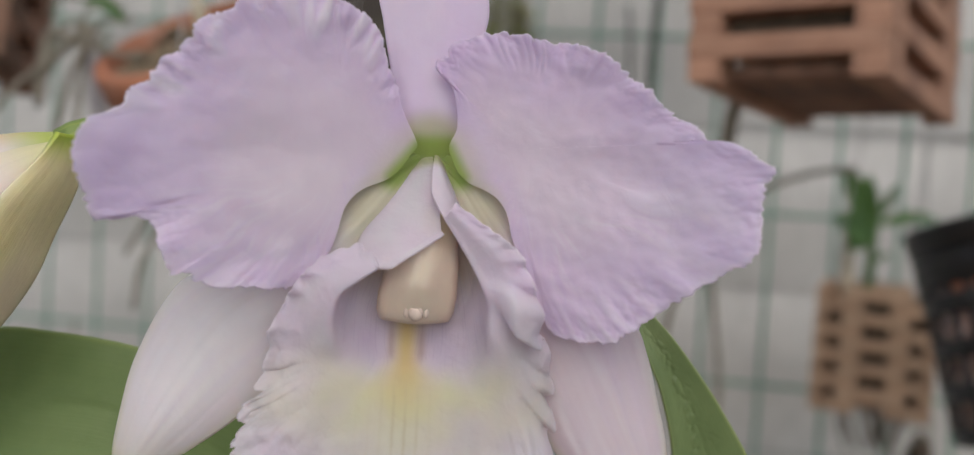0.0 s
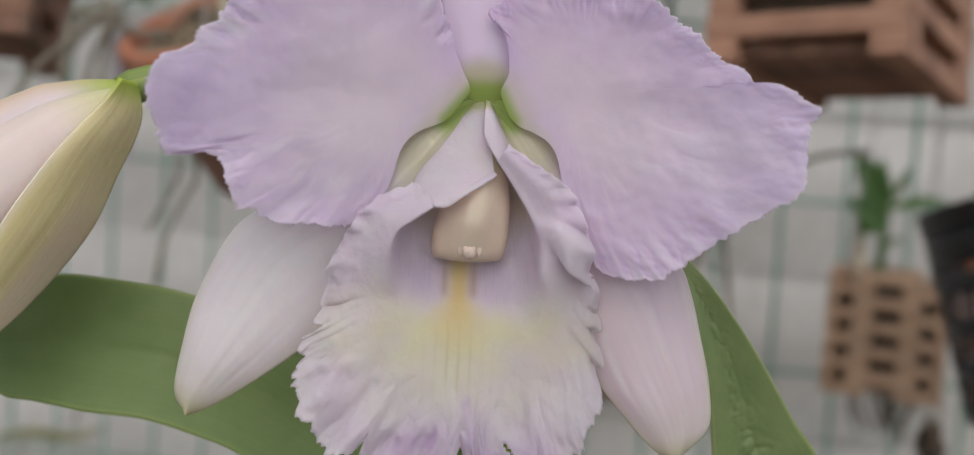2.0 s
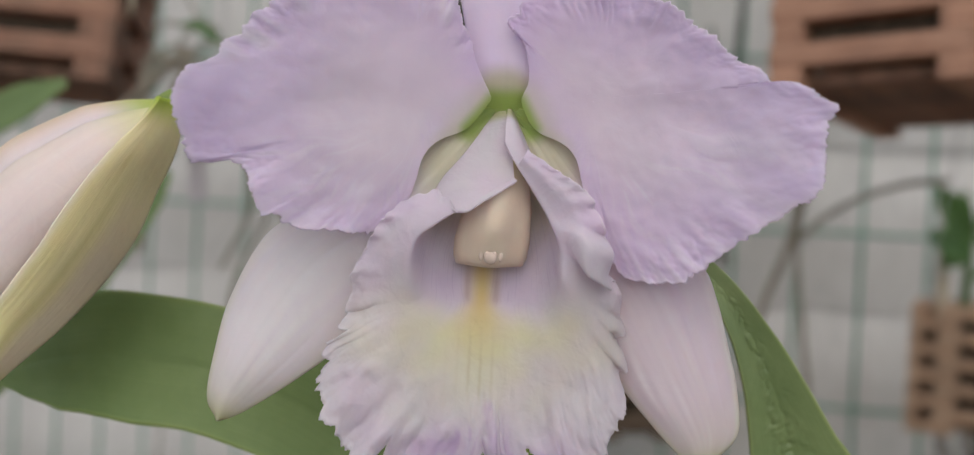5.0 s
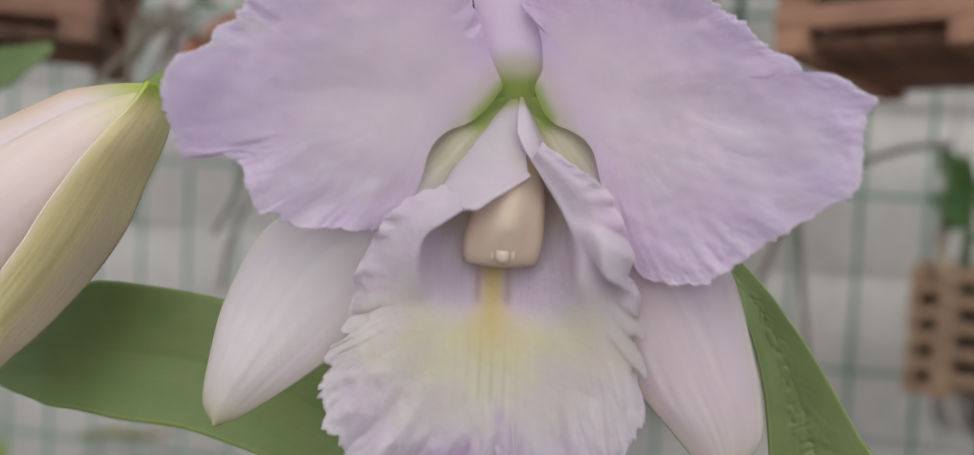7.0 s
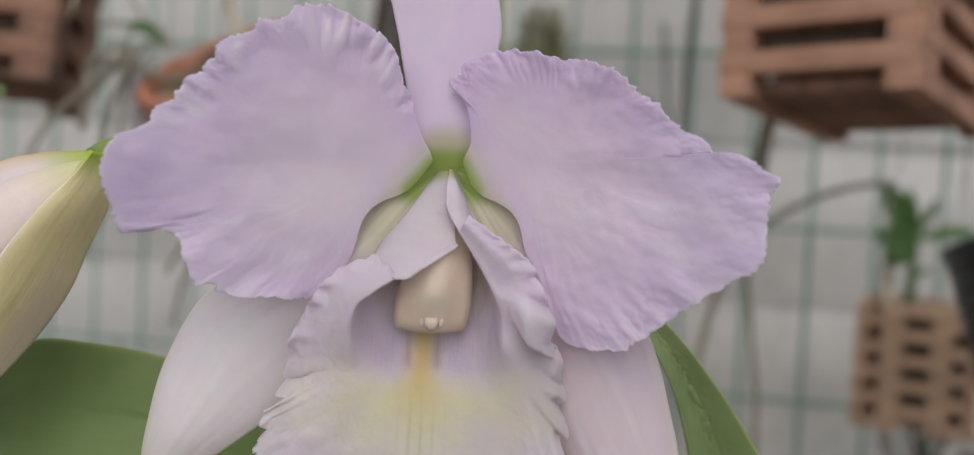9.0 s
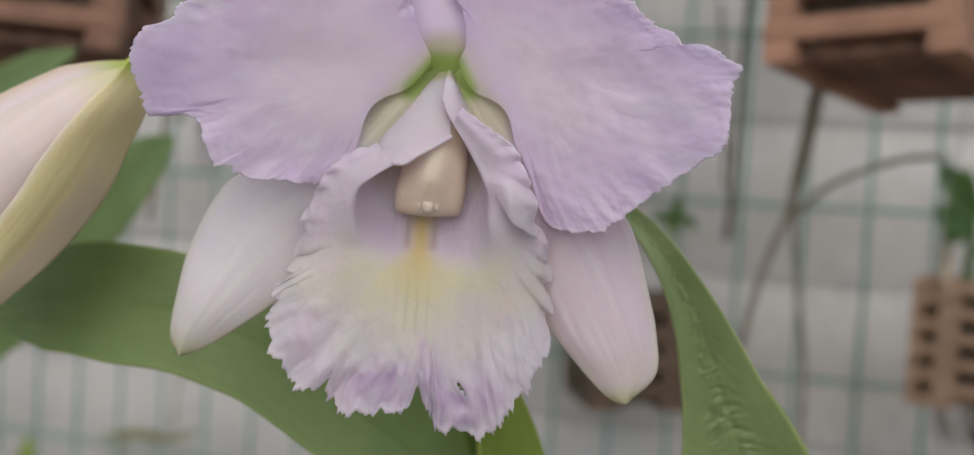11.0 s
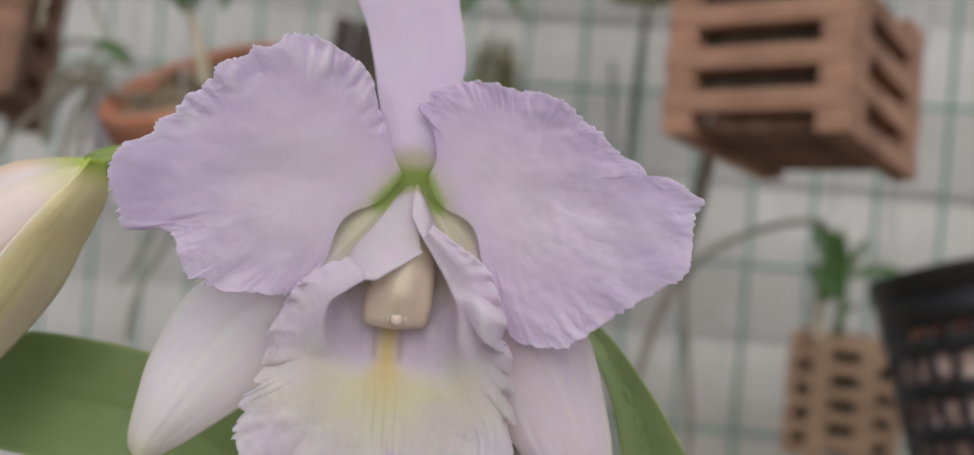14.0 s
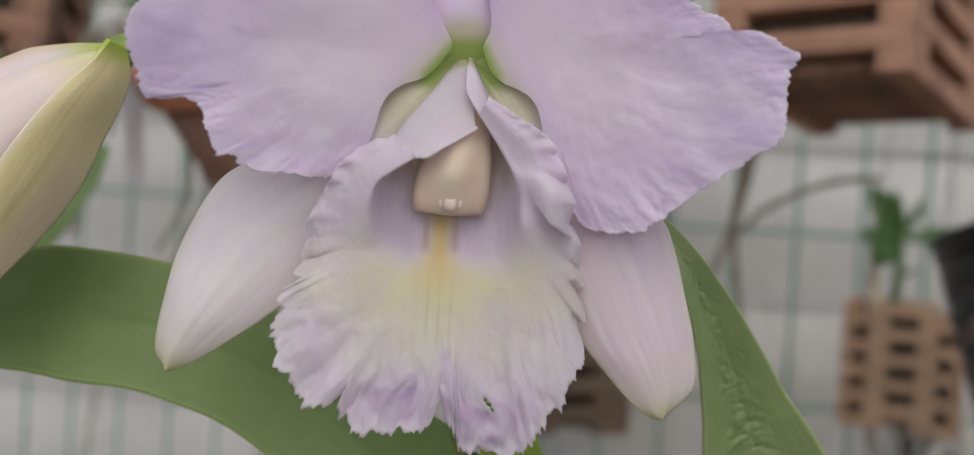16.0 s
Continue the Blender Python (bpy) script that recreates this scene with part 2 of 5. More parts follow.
leaf_far_mat = leaf_material("small_leaf", (0.038, 0.092, 0.022), (0.082, 0.168, 0.042), 0.15, 0.45, 30)
root_mat = plain_material("aerial_root", [(0.3, (0.19, 0.17, 0.13)), (0.7, (0.34, 0.31, 0.25))], 60, rough=0.85)
bulb_mat = plain_material("pale_bulb", [(0.3, (0.38, 0.33, 0.22)), (0.7, (0.58, 0.52, 0.40))], 50, rough=0.7)
wood_mat = plain_material("basket_wood", [(0.25, (0.33, 0.17, 0.11)), (0.5, (0.47, 0.265, 0.175)), (0.8, (0.56, 0.34, 0.235))], 22, (1, 6, 6), 0.75, 0.3, 0.001, 220, vary=0.22, stain=(0.24, 0.13, 0.09))
# worn wood of one basket, and the shade painted under the other
wood_old_shade_mat = plain_material("weathered_and_shaded_basket_wood", [(0.25, (0.20, 0.105, 0.07)), (0.5, (0.31, 0.17, 0.115)), (0.8, (0.40, 0.24, 0.165))], 22, (1, 6, 6), 0.85, 0.35, 0.001, 220, vary=0.3, stain=(0.13, 0.085, 0.06))
wood_pale_mat = plain_material("pale_basket_wood", [(0.25, (0.33, 0.22, 0.145)), (0.5, (0.46, 0.325, 0.22)), (0.8, (0.57, 0.43, 0.30))], 22, (1, 5, 5), 0.8, 0.3, 0.001, 220, vary=0.2, stain=(0.30, 0.18, 0.11))
clay_mat = plain_material("terracotta", [(0.3, (0.38, 0.15, 0.085)), (0.7, (0.50, 0.22, 0.13))], 14, rough=0.85, bumps=0.25, depth=0.001, fine=260, stain=(0.46, 0.28, 0.21))
clay_old_mat = plain_material("weathered_terracotta", [(0.3, (0.21, 0.11, 0.08)), (0.7, (0.31, 0.18, 0.13))], 12, rough=0.9, bumps=0.3, depth=0.001, fine=240, stain=(0.36, 0.29, 0.255))
clay_dust_mat = plain_material("dusty_clay_shards", [(0.38, (0.10, 0.06, 0.05)), (0.5, (0.50, 0.33, 0.27)), (0.62, (0.72, 0.60, 0.54))], 75, rough=0.95, bumps=0.8, depth=0.004, fine=240)
bark_mat = plain_material("bark_chips", [(0.3, (0.13, 0.10, 0.065)), (0.5, (0.27, 0.21, 0.14)), (0.75, (0.43, 0.36, 0.26))], 70, rough=0.95, bumps=0.6, depth=0.003, vary=0.4)
fibre_mat = plain_material("dark_root_fibre", [(0.3, (0.05, 0.04, 0.03)), (0.6, (0.12, 0.09, 0.065)), (0.8, (0.22, 0.18, 0.13))], 90, rough=0.95, bumps=0.8, depth=0.003)
slab_mat = plain_material("dark_plaque", [(0.3, (0.045, 0.038, 0.034)), (0.7, (0.10, 0.085, 0.072))], 18, (1, 1, 5), 0.9, 0.5, 0.002, stain=(0.13, 0.12, 0.07))
slab_pale_mat = plain_material("grey_bark_plaque", [(0.3, (0.13, 0.105, 0.09)), (0.7, (0.24, 0.20, 0.17))], 18, (1, 1, 5), 0.9, 0.5, 0.002, stain=(0.20, 0.19, 0.10))
moss_mat = plain_material("moss", [(0.3, (0.16, 0.17, 0.075)), (0.7, (0.32, 0.33, 0.16))], 60, rough=0.95, bumps=0.7, depth=0.004)
net_mat = plain_material("black_plastic", [(0.3, (0.012, 0.012, 0.013)), (0.7, (0.024, 0.024, 0.026))], 20, rough=0.42, bumps=0.1, depth=0.0005, spec=0.5)
wood_dark_mat = plain_material("dark_basket_wood", [(0.25, (0.10, 0.072, 0.05)), (0.5, (0.16, 0.115, 0.08)), (0.8, (0.23, 0.17, 0.12))], 22, (1, 5, 5), 0.85, 0.4, 0.001, 220, vary=0.25)
wire_mat = plain_material("green_coated_wire", [(0.3, (0.10, 0.23, 0.165)), (0.7, (0.17, 0.32, 0.24))], 12, rough=0.45, bumps=0.15, depth=0.0005, spec=0.45)
steel_mat = plain_material("dull_steel", [(0.3, (0.28, 0.28, 0.28)), (0.7, (0.42, 0.42, 0.41))], 40, rough=0.45, bumps=0.1, depth=0.0003)
wall_mat = plain_material("white_panel", [(0.25, (0.45, 0.445, 0.42)), (0.6, (0.55, 0.545, 0.52)), (0.85, (0.62, 0.615, 0.59))], 2.6, (1, 1, 0.5), 0.7, 0.15, 0.002, 60)
ground_mat = plain_material("gravel_ground", [(0.3, (0.13, 0.12, 0.105)), (0.7, (0.23, 0.215, 0.19))], 3.0, rough=0.95, bumps=0.5, depth=0.01, fine=60)
tag_mat = plain_material("white_plastic_tag", [(0.3, (0.66, 0.66, 0.65)), (0.7, (0.78, 0.78, 0.77))], 20, rough=0.45, bumps=0.05, depth=0.0003)
tag_dim_mat = plain_material("grey_plastic_strip", [(0.3, (0.40, 0.38, 0.40)), (0.7, (0.52, 0.50, 0.52))], 20, rough=0.5, bumps=0.05, depth=0.0003)
purple_mat = plain_material("purple_flower", [(0.3, (0.17, 0.055, 0.12)), (0.7, (0.27, 0.10, 0.20))], 80, rough=0.6, bumps=0.1, depth=0.0005)

# ---- ground and wall ----
WALL_SLOPE = 0.28
WALL_Y = 1.323
WALL_TURN = -math.atan(WALL_SLOPE)


def wall_at(u, out, z):
    """A place u metres along the wire mesh, out metres before it, z high."""
    c, s = math.cos(WALL_TURN), math.sin(WALL_TURN)
    return Vector((u * c - out * -s, WALL_Y + u * s - out * c, z))


bm = bmesh.new()
bmesh.ops.create_grid(bm, x_segments=40, y_segments=40, size=60.0)
ground = tagged(part("ground", bm, ground_mat, None), "pale trodden gravel ground below the plants", "ground", kind="structure")

# lapped white panels behind the wire mesh
wall_panels = tagged(new("wall_panels"), "white horizontal lapped panels of the back wall", "wall", kind="structure")
STEP = 0.24
for k in range(12):
    z0 = 0.09 + k * STEP
    n = 60
    a, b2, c2 = [], [], []
    for i in range(n + 1):
        u = -3.2 + 6.4 * i / n
        sag = 0.006 * wob(u * 3.1, k * 1.7)
        a.append(wall_at(u, -0.068 + sag, z0 - 0.003))
        b2.append(wall_at(u, -0.069 + sag + 0.002 * wob(u * 5, k), z0 + STEP * 0.5))
        c2.append(wall_at(u, -0.071 + sag, z0 + STEP))
    back = [wall_at(-3.2 + 6.4 * i / n, -0.10, z0 + STEP) for i in range(n + 1)]
    back2 = [wall_at(-3.2 + 6.4 * i / n, -0.10, z0 - 0.003) for i in range(n + 1)]
    sheet("panel", [a, b2, c2, back, back2, a], wall_mat, wall_panels)

# welded mesh
wire_mesh = tagged(new("wire_mesh_fence"), "green plastic-coated welded wire mesh before the white wall", "wire mesh", kind="structure")
WIRE_U = 0.0875


def rod_between(name, a, b, r, material, parent, sides=6):
    rows = tube_rows([a, (a + b) / 2, b], r, sides)
    return sheet(name, rows, material, parent, closed=True)


for k in range(-22, 23):
    u = 0.005 + k * WIRE_U + 0.003 * wob(k * 2.3)
    lean = 0.004 * wob(k * 1.3, 4.0)
    rod_between("upright_wire", wall_at(u, 0, 0.05), wall_at(u + lean, 0, 2.35), 0.0033, wire_mat, wire_mesh)
for k in range(10):
    z = 0.18 + k * 0.245
    rod_between("cross_wire", wall_at(-1.95, 0.004, z), wall_at(1.95, 0.004, z + 0.002), 0.0034, wire_mat, wire_mesh)

# ---- the orchid plant ----
LILAC = (0.85, 0.715, 0.89)
LILAC_PALE = (0.885, 0.77, 0.875)
LILAC_DEEP = (0.795, 0.66, 0.875)
WHITE = (0.855, 0.825, 0.85)
GREEN = (0.36, 0.50, 0.10)
OLIVE = (0.63, 0.61, 0.42)

orchid = thing("orchid_plant", (0.03, 0.09, 0.62), "pale lilac orchid with an open flower, a bud and leaves", "orchid")


def petal_depth(x, z):
    return -0.4 - 3.2 * min(1.15, abs(x) / 7.8) ** 1.4 - 0.05 * (z - 0.3 + math.sqrt((z - 0.3) ** 2 + 1.5))


def chevron(x, z):
    """How far a place lies from the green angle where the petals meet."""
    best = 99.0
    for ax, az, bx, bz in ((-0.92, -0.58, -0.33, 0.18), (-0.33, 0.18, 0.42, 0.20), (0.42, 0.20, 0.80, -0.50)):
        t = min(1.0, max(0.0, ((x - ax) * (bx - ax) + (z - az) * (bz - az)) / ((bx - ax) ** 2 + (bz - az) ** 2)))
        best = min(best, math.hypot(x - ax - t * (bx - ax), z - az - t * (bz - az)))
    return best


def heart_tint(c, q):
    near = chevron(q.x, q.z)
    c = blend(c, (0.70, 0.69, 0.46), 0.5 * (1 - smooth(0.1, 0.95, near)))
    return blend(c, GREEN, 0.9 * (1 - smooth(0.0, 0.36, near)))


def petal(flower, upper, lower, heart, seed, waves, pleats):
    """A broad ruffled petal fanned out from its heart, in centimetres (x, z). pleats: place and reach along the
    edge, how far in they start, depth, count and colour of each set of soft creases."""
    N = 560
    edge = spline([(x, 0, z) for x, z in upper + lower + upper[:1]], N)
    hx, hz = heart
    turns, last, swing = [], None, 0.0
    way = 1.0 if hx < 0 else -1.0
    for e in edge:
        q = math.atan2(e.z - hz, e.x - hx)
        if last is not None:
            step = way * ((q - last + math.pi) % (2 * math.pi) - math.pi)
            if step < 0.0004:
                step = 0.0004
                q = last + way * step
                reach = math.hypot(e.x - hx, e.z - hz)
                e.x, e.z = hx + reach * math.cos(q), hz + reach * math.sin(q)
            swing += step
        last = q
        turns.append(swing / (2 * math.pi))

    def crease(a, g, r, pl):
        at, wide, start, depth, count, tint = pl
        run = math.exp(-((a - at) / wide) ** 2) * smooth(start, min(0.98, start + 0.3), r + 0.12 * wob(g * 30, seed, 4.0))
        v = wob(g * count + 1.6 * wob(g * 20, r * 3, seed) + r * count * 0.05, r * 2.2, seed + 9 + at)
        return run, v

    rows = []
    for i, e in enumerate(edge):
        a, g = i / (N - 1), turns[i]
        row = []
        open_edge = smooth(0.03, 0.08, a) * (1 - smooth(0.78, 0.86, a))
        fringe = (0.06 * wob(a * 70, seed) + 0.08 * wob(a * 170, seed, 2.0) + 0.07 * wob(a * 330, seed, 5.0)) * open_edge
        d = Vector((e.x - hx, 0, e.z - hz))
        out = d.normalized() if d.length > 1e-6 else d
        for j in range(91):
            r = (j / 90) ** 0.75
            x = hx + d.x * r + out.x * fringe * r ** 8
            z = hz + d.z * r + out.z * fringe * r ** 8
            rim = smooth(0.55, 1.0, r) * open_edge
            y = petal_depth(x, z)
            far = smooth(0.6, 4.5, math.hypot(x, z))
            y += waves * smooth(0.72, 1.0, r) * open_edge * (wob(g * 19, seed, 1.0) + 0.5 * wob(g * 44, seed, r * 2))
            for pl in pleats:
                run, v = crease(a, g, r, pl)
                y -= pl[3] * run * (abs(v) ** 0.7 * (1 if v > 0 else -0.6)) * max(open_edge, 0.3)
            crisp = rim * smooth(0.74, 0.97, r) * (0.3 + 0.7 * smooth(-0.3, 0.5, wob(g * 13, seed, 3.0)))
            y += 0.04 * rim * wob(g * 44 + r * 3, r * 9, seed + 4) + 0.060 * crisp * wob(g * 120 + r * 6, r * 12, seed + 8) + 0.032 * crisp * wob(g * 250 + r * 9, r * 30, seed + 6)
            y += 0.045 * far * wob(x * 1.5, z * 1.5, seed + 5) + 0.016 * far * wob(x * 3.4, z * 3.4, seed + 2)
            y += 0.18 * wob(x * 0.5, z * 0.5, seed) * far
            y += 0.09 * far * math.exp(-((z - 0.25 + 0.10 * abs(x)) / 0.6) ** 2) * (1 - smooth(4.0, 6.8, abs(x)))
            row.append(cm((x, y, z)))
        rows.append(row)

    def colour(a, b, p):
        q = (p - F0) / CM
        r = b ** 0.75
        g = turns[int(round(a * (N - 1)))]
        c = blend(LILAC_PALE, LILAC, smooth(0.2, 0.95, r + 0.3 * wob(q.x * 0.6, q.z * 0.6, seed)))
        c = blend(c, LILAC_DEEP, 0.22 * smooth(0.55, 1.05, r + 0.35 * wob(q.x * 0.9, q.z * 0.9, seed + 3)))
        warm = math.exp(-((abs(q.x) - 3.0) / 2.2) ** 2 - ((q.z + 1.3) / 1.7) ** 2)
        c = blend(c, (0.89, 0.80, 0.855), (0.75 if hx < 0 else 0.45) * warm)
        c = blend(c, (0.80, 0.695, 0.905), 0.45 * smooth(4.3, 7.2, abs(q.x) + 0.8 * wob(q.x * 0.7, q.z * 0.7, seed + 6)))
        # whitish streaks: light on fine wrinkles, put into the pigment
        furrow_light = wob(g * 120 + 3.0 * wob(r * 4, g * 12, seed + 2) + r * 9, r * 3.5, seed + 14)
        c = blend(c, (0.925, 0.87, 0.92), 0.55 * smooth(0.08, 0.42, furrow_light) * smooth(0.25, 0.5, r) * math.exp(-((abs(q.x) - 4.0) / 2.0) ** 2 - ((q.z + 2.0) / 1.3) ** 2))
        # the pale tints paint in the light that crease ridges catch
        for pl in pleats:
            run, v = crease(a, g, r, pl)
            c = blend(c, pl[5], run * (0.08 + 0.85 * smooth(-0.05, 0.32, v)))
        ray = wob(g * 210 + 3 * wob(r * 5, g * 9, seed), r * 2.5, seed + 11)
        c = blend(c, LILAC_DEEP, 0.25 * smooth(0.35, 0.8, r) * smooth(0.0, 0.5, ray) * smooth(0.0, 0.04, a) * (1 - smooth(0.95, 0.99, a)))
        c = blend(c, (0.90, 0.83, 0.91), 0.5 * smooth(0.955, 1.0, r) * smooth(0.03, 0.08, a) * (1 - smooth(0.78, 0.86, a)))
        c = blend(c, (0.73, 0.69, 0.60), 0.65 * smooth(0.82, 0.88, a) * (1 - smooth(0.95, 0.99, a)) * smooth(0.72, 1.0, r) * (1 - smooth(1.6, 2.6, math.hypot(q.x, q.z))))
        return heart_tint(c, q)

    return sheet("petal", rows, petal_mat, flower, "broad lilac petal with a ruffled edge", colour, 0.0007, weld=True)


def blade(name, parent, left, right, n, m, bulge, material, colour, label, seed, thick=0.0009, curl=None, edge=0.03, rib=0.015):
    """A sepal between two edges, in centimetres, bulging to the front along its middle."""
    a, b = spline(left, n), spline(right, n)
    rows = []
    for i in range(n):
        s = i / (n - 1)
        row = []
        for j in range(m):
            v = j / (m - 1)
            p = a[i].lerp(b[i], v)
            p.y -= bulge * (1 - (2 * v - 1) ** 2) * smooth(0, 0.2, s) * (1 - 0.6 * smooth(0.8, 1, s))
            p.y += 0.06 * wob(s * 4, v * 3, seed) + rib * wob(s * 3, v * 20, seed) * (1 - smooth(0.75, 0.98, s))
            p.x += edge * wob(s * 9, seed, v) * abs(2 * v - 1)
            if curl is not None:
                p = curl(p, s, v)
            row.append(cm(p))
        rows.append(row)
    return sheet(name, rows, material, parent, label, colour, thick)


# the heart: a short green receptacle behind the petals, on its stalk
flower_heart = tube("flower", [cm((-0.1, 4.2, -7.5)), cm((-0.2, 3.6, -4.2)), cm((-0.1, 2.3, -1.2)), cm((0.0, 1.3, 0.0)), cm((0.0, 0.55, 0.1))],
                    [0.0030, 0.0030, 0.0034, 0.0046, 0.0052], stem_mat, orchid, 26, 14, "large open lilac orchid flower with a frilled yellow-throated lip")

# edges of the two petals, from heart to tip above and from tip back to heart below
LEFT_UP = [(-0.42, 0.42), (-0.61, 0.76), (-0.82, 1.21), (-0.97, 1.73), (-1.17, 2.16), (-1.31, 2.62), (-1.43, 2.96), (-1.75, 3.27), (-2.14, 3.5),
           (-2.54, 3.69), (-3.05, 3.89), (-3.38, 3.88), (-3.78, 3.82), (-3.94, 3.63), (-4.06, 3.48), (-4.33, 3.38), (-4.62, 3.34), (-4.72, 3.19),
           (-4.87, 3.02), (-5.18, 2.91), (-5.41, 2.77), (-5.52, 2.56), (-5.58, 2.34), (-5.77, 2.18), (-5.92, 1.97), (-6.14, 1.86), (-6.28, 1.65),
           (-6.4, 1.42), (-6.5, 1.25), (-6.79, 1.08), (-6.88, 0.83), (-6.92, 0.67), (-7.28, 0.47), (-7.49, 0.38), (-7.66, 0.15), (-7.78, -0.18),
           (-7.83, -0.59)]
LEFT_LOW = [(-7.74, -0.99), (-7.58, -1.3), (-7.6, -1.58), (-7.45, -1.83), (-7.14, -1.88), (-6.68, -1.79), (-6.43, -1.89), (-6.23, -2.05), (-6.09, -2.46),
            (-6.0, -2.79), (-5.77, -3.09), (-5.53, -3.05), (-5.26, -3.28), (-4.87, -3.41), (-4.39, -3.4), (-3.74, -3.46), (-3.24, -3.38), (-2.75, -3.13),
            (-2.45, -2.68), (-2.31, -2.30), (-2.20, -1.95), (-2.14, -1.66), (-2.04, -1.37), (-1.85, -1.1), (-1.57, -0.89), (-1.22, -0.74), (-0.93, -0.57), (-0.71, -0.32), (-0.51, -0.03), (-0.36, 0.2)]
RIGHT_UP = [(0.50, 0.40), (0.62, 0.70), (0.59, 1.21), (0.43, 1.74), (0.1, 2.08), (-0.0, 2.29), (0.26, 2.48), (0.3, 2.71), (0.51, 2.86),
            (1.04, 3.02), (1.56, 3.12), (2.09, 3.07), (2.54, 2.94), (3.14, 2.91), (3.66, 2.78), (4.0, 2.64), (4.27, 2.47), (4.5, 2.26),
            (4.71, 2.06), (5.02, 1.87), (5.26, 1.67), (5.49, 1.38), (5.83, 1.17), (6.16, 1.0), (6.33, 0.83), (6.42, 0.67), (6.64, 0.79),
            (6.96, 0.64), (7.28, 0.47), (7.55, 0.27), (7.83, 0.08)]
RIGHT_LOW = [(7.76, -0.1), (7.64, -0.32), (7.61, -0.74), (7.61, -1.34), (7.57, -1.76), (7.4, -2.03), (7.03, -2.31), (6.66, -2.63), (6.21, -2.98),
             (5.75, -3.36), (5.29, -3.79), (4.89, -4.14), (4.41, -4.36), (3.81, -4.37), (3.29, -4.28), (2.98, -3.85), (2.72, -3.15), (2.42, -2.44),
             (2.20, -2.1), (2.10, -1.8), (2.03, -1.5), (1.92, -1.23), (1.70, -0.97), (1.36, -0.78), (1.0, -0.64), (0.72, -0.39), (0.54, -0.04), (0.45, 0.22)]
PLEAT_LIT = (0.92, 0.875, 0.915)
PLEAT_DEEP = (0.77, 0.64, 0.84)
petal(flower_heart, LEFT_UP, LEFT_LOW, (-2.2, 0.3), 3.0, 0.24,
      [(0.17, 0.07, 0.55, 0.17, 85, PLEAT_LIT), (0.36, 0.08, 0.72, 0.09, 60, PLEAT_LIT), (0.70, 0.10, 0.58, 0.022, 150, (0.87, 0.775, 0.895)), (0.53, 0.05, 0.62, 0.025, 45, PLEAT_DEEP)])
petal(flower_heart, RIGHT_UP, RIGHT_LOW, (2.3, 0.3), 7.0, 0.16,
      [(0.20, 0.08, 0.64, 0.08, 110, PLEAT_DEEP), (0.40, 0.05, 0.70, 0.06, 40, PLEAT_DEEP), (0.70, 0.08, 0.66, 0.025, 150, (0.88, 0.79, 0.90)), (0.55, 0.05, 0.35, 0.04, 40, (0.875, 0.79, 0.895))])


def sepal_colour(green_reach, tip, lilac=0.35, base=WHITE):
    def colour(s, v, p):
        q = (p - F0) / CM
        near = math.hypot(q.x, q.z)
        c = blend(base, LILAC if lilac > 0.6 else LILAC_PALE, lilac + 0.25 * wob(s * 3, v * 3))
        c = blend(c, OLIVE, 0.85 * (1 - smooth(0.55 * green_reach, green_reach, near)))
        c = blend(c, GREEN, 0.9 * (1 - smooth(0.12, 0.55, chevron(q.x, q.z))))
        streak = tip * wob(v * 15 + 1.6 * wob(s * 3, v * 4), s * 3.5, 6.0)
        c = blend(c, LILAC_DEEP, 0.13 * smooth(0.0, 0.5, streak) * smooth(0.2, 0.5, s))
        c = blend(c, (0.92, 0.89, 0.90), 0.35 * smooth(0.0, 0.5, -streak) * smooth(0.2, 0.5, s))
        c = blend(c, (0.78, 0.76, 0.58), tip * (0.6 * smooth(0.78, 1.0, abs(2 * v - 1)) * smooth(0.4, 0.8, s) + 0.5 * smooth(0.78, 0.95, s)))
        return blend(c, (0.55, 0.56, 0.28), tip * smooth(0.90, 1.0, s))
    return colour


def roll_back(p, s, v):
    k = smooth(0.86, 1.0, s)
    p.z += 0.38 * (1 - (2 * v - 1) ** 2) * smooth(0.7, 0.92, s) - 0.25 * smooth(0.8, 0.95, s)
    p.y += 1.1 * k * k
    p.z -= 0.75 * smooth(0.93, 1.0, s) * k
    p.y += 0.22 * (1 - smooth(0.0, 0.16, v)) * smooth(0.75, 0.95, s)
    return p


blade("dorsal_sepal", flower_heart,
      [(-0.8, 0.10, -0.65), (-1.05, -0.15, 0.9), (-1.08, -0.15, 1.82), (-1.57, 0.0, 4.13), (-1.98, 0.0, 5.18), (-2.49, 0.0, 6.23), (-3.04, 0.0, 7.1), (-3.4, 0.0, 7.85), (-3.2, 0.1, 8.5)],
      [(0.85, 0.10, -0.65), (0.98, -0.15, 0.9), (0.9, -0.15, 1.6), (1.02, 0.0, 2.65), (1.29, 0.0, 3.74), (1.0, 0.0, 5.34), (0.76, 0.0, 6.58), (0.66, 0.0, 7.66), (0.35, 0.1, 9.0)],
      110, 44, 0.15, sepal_mat, sepal_colour(1.35, 0.0, 0.85), "upright narrow pale lilac sepal with a rolled-back tip", 1.0, curl=roll_back, rib=0.003)
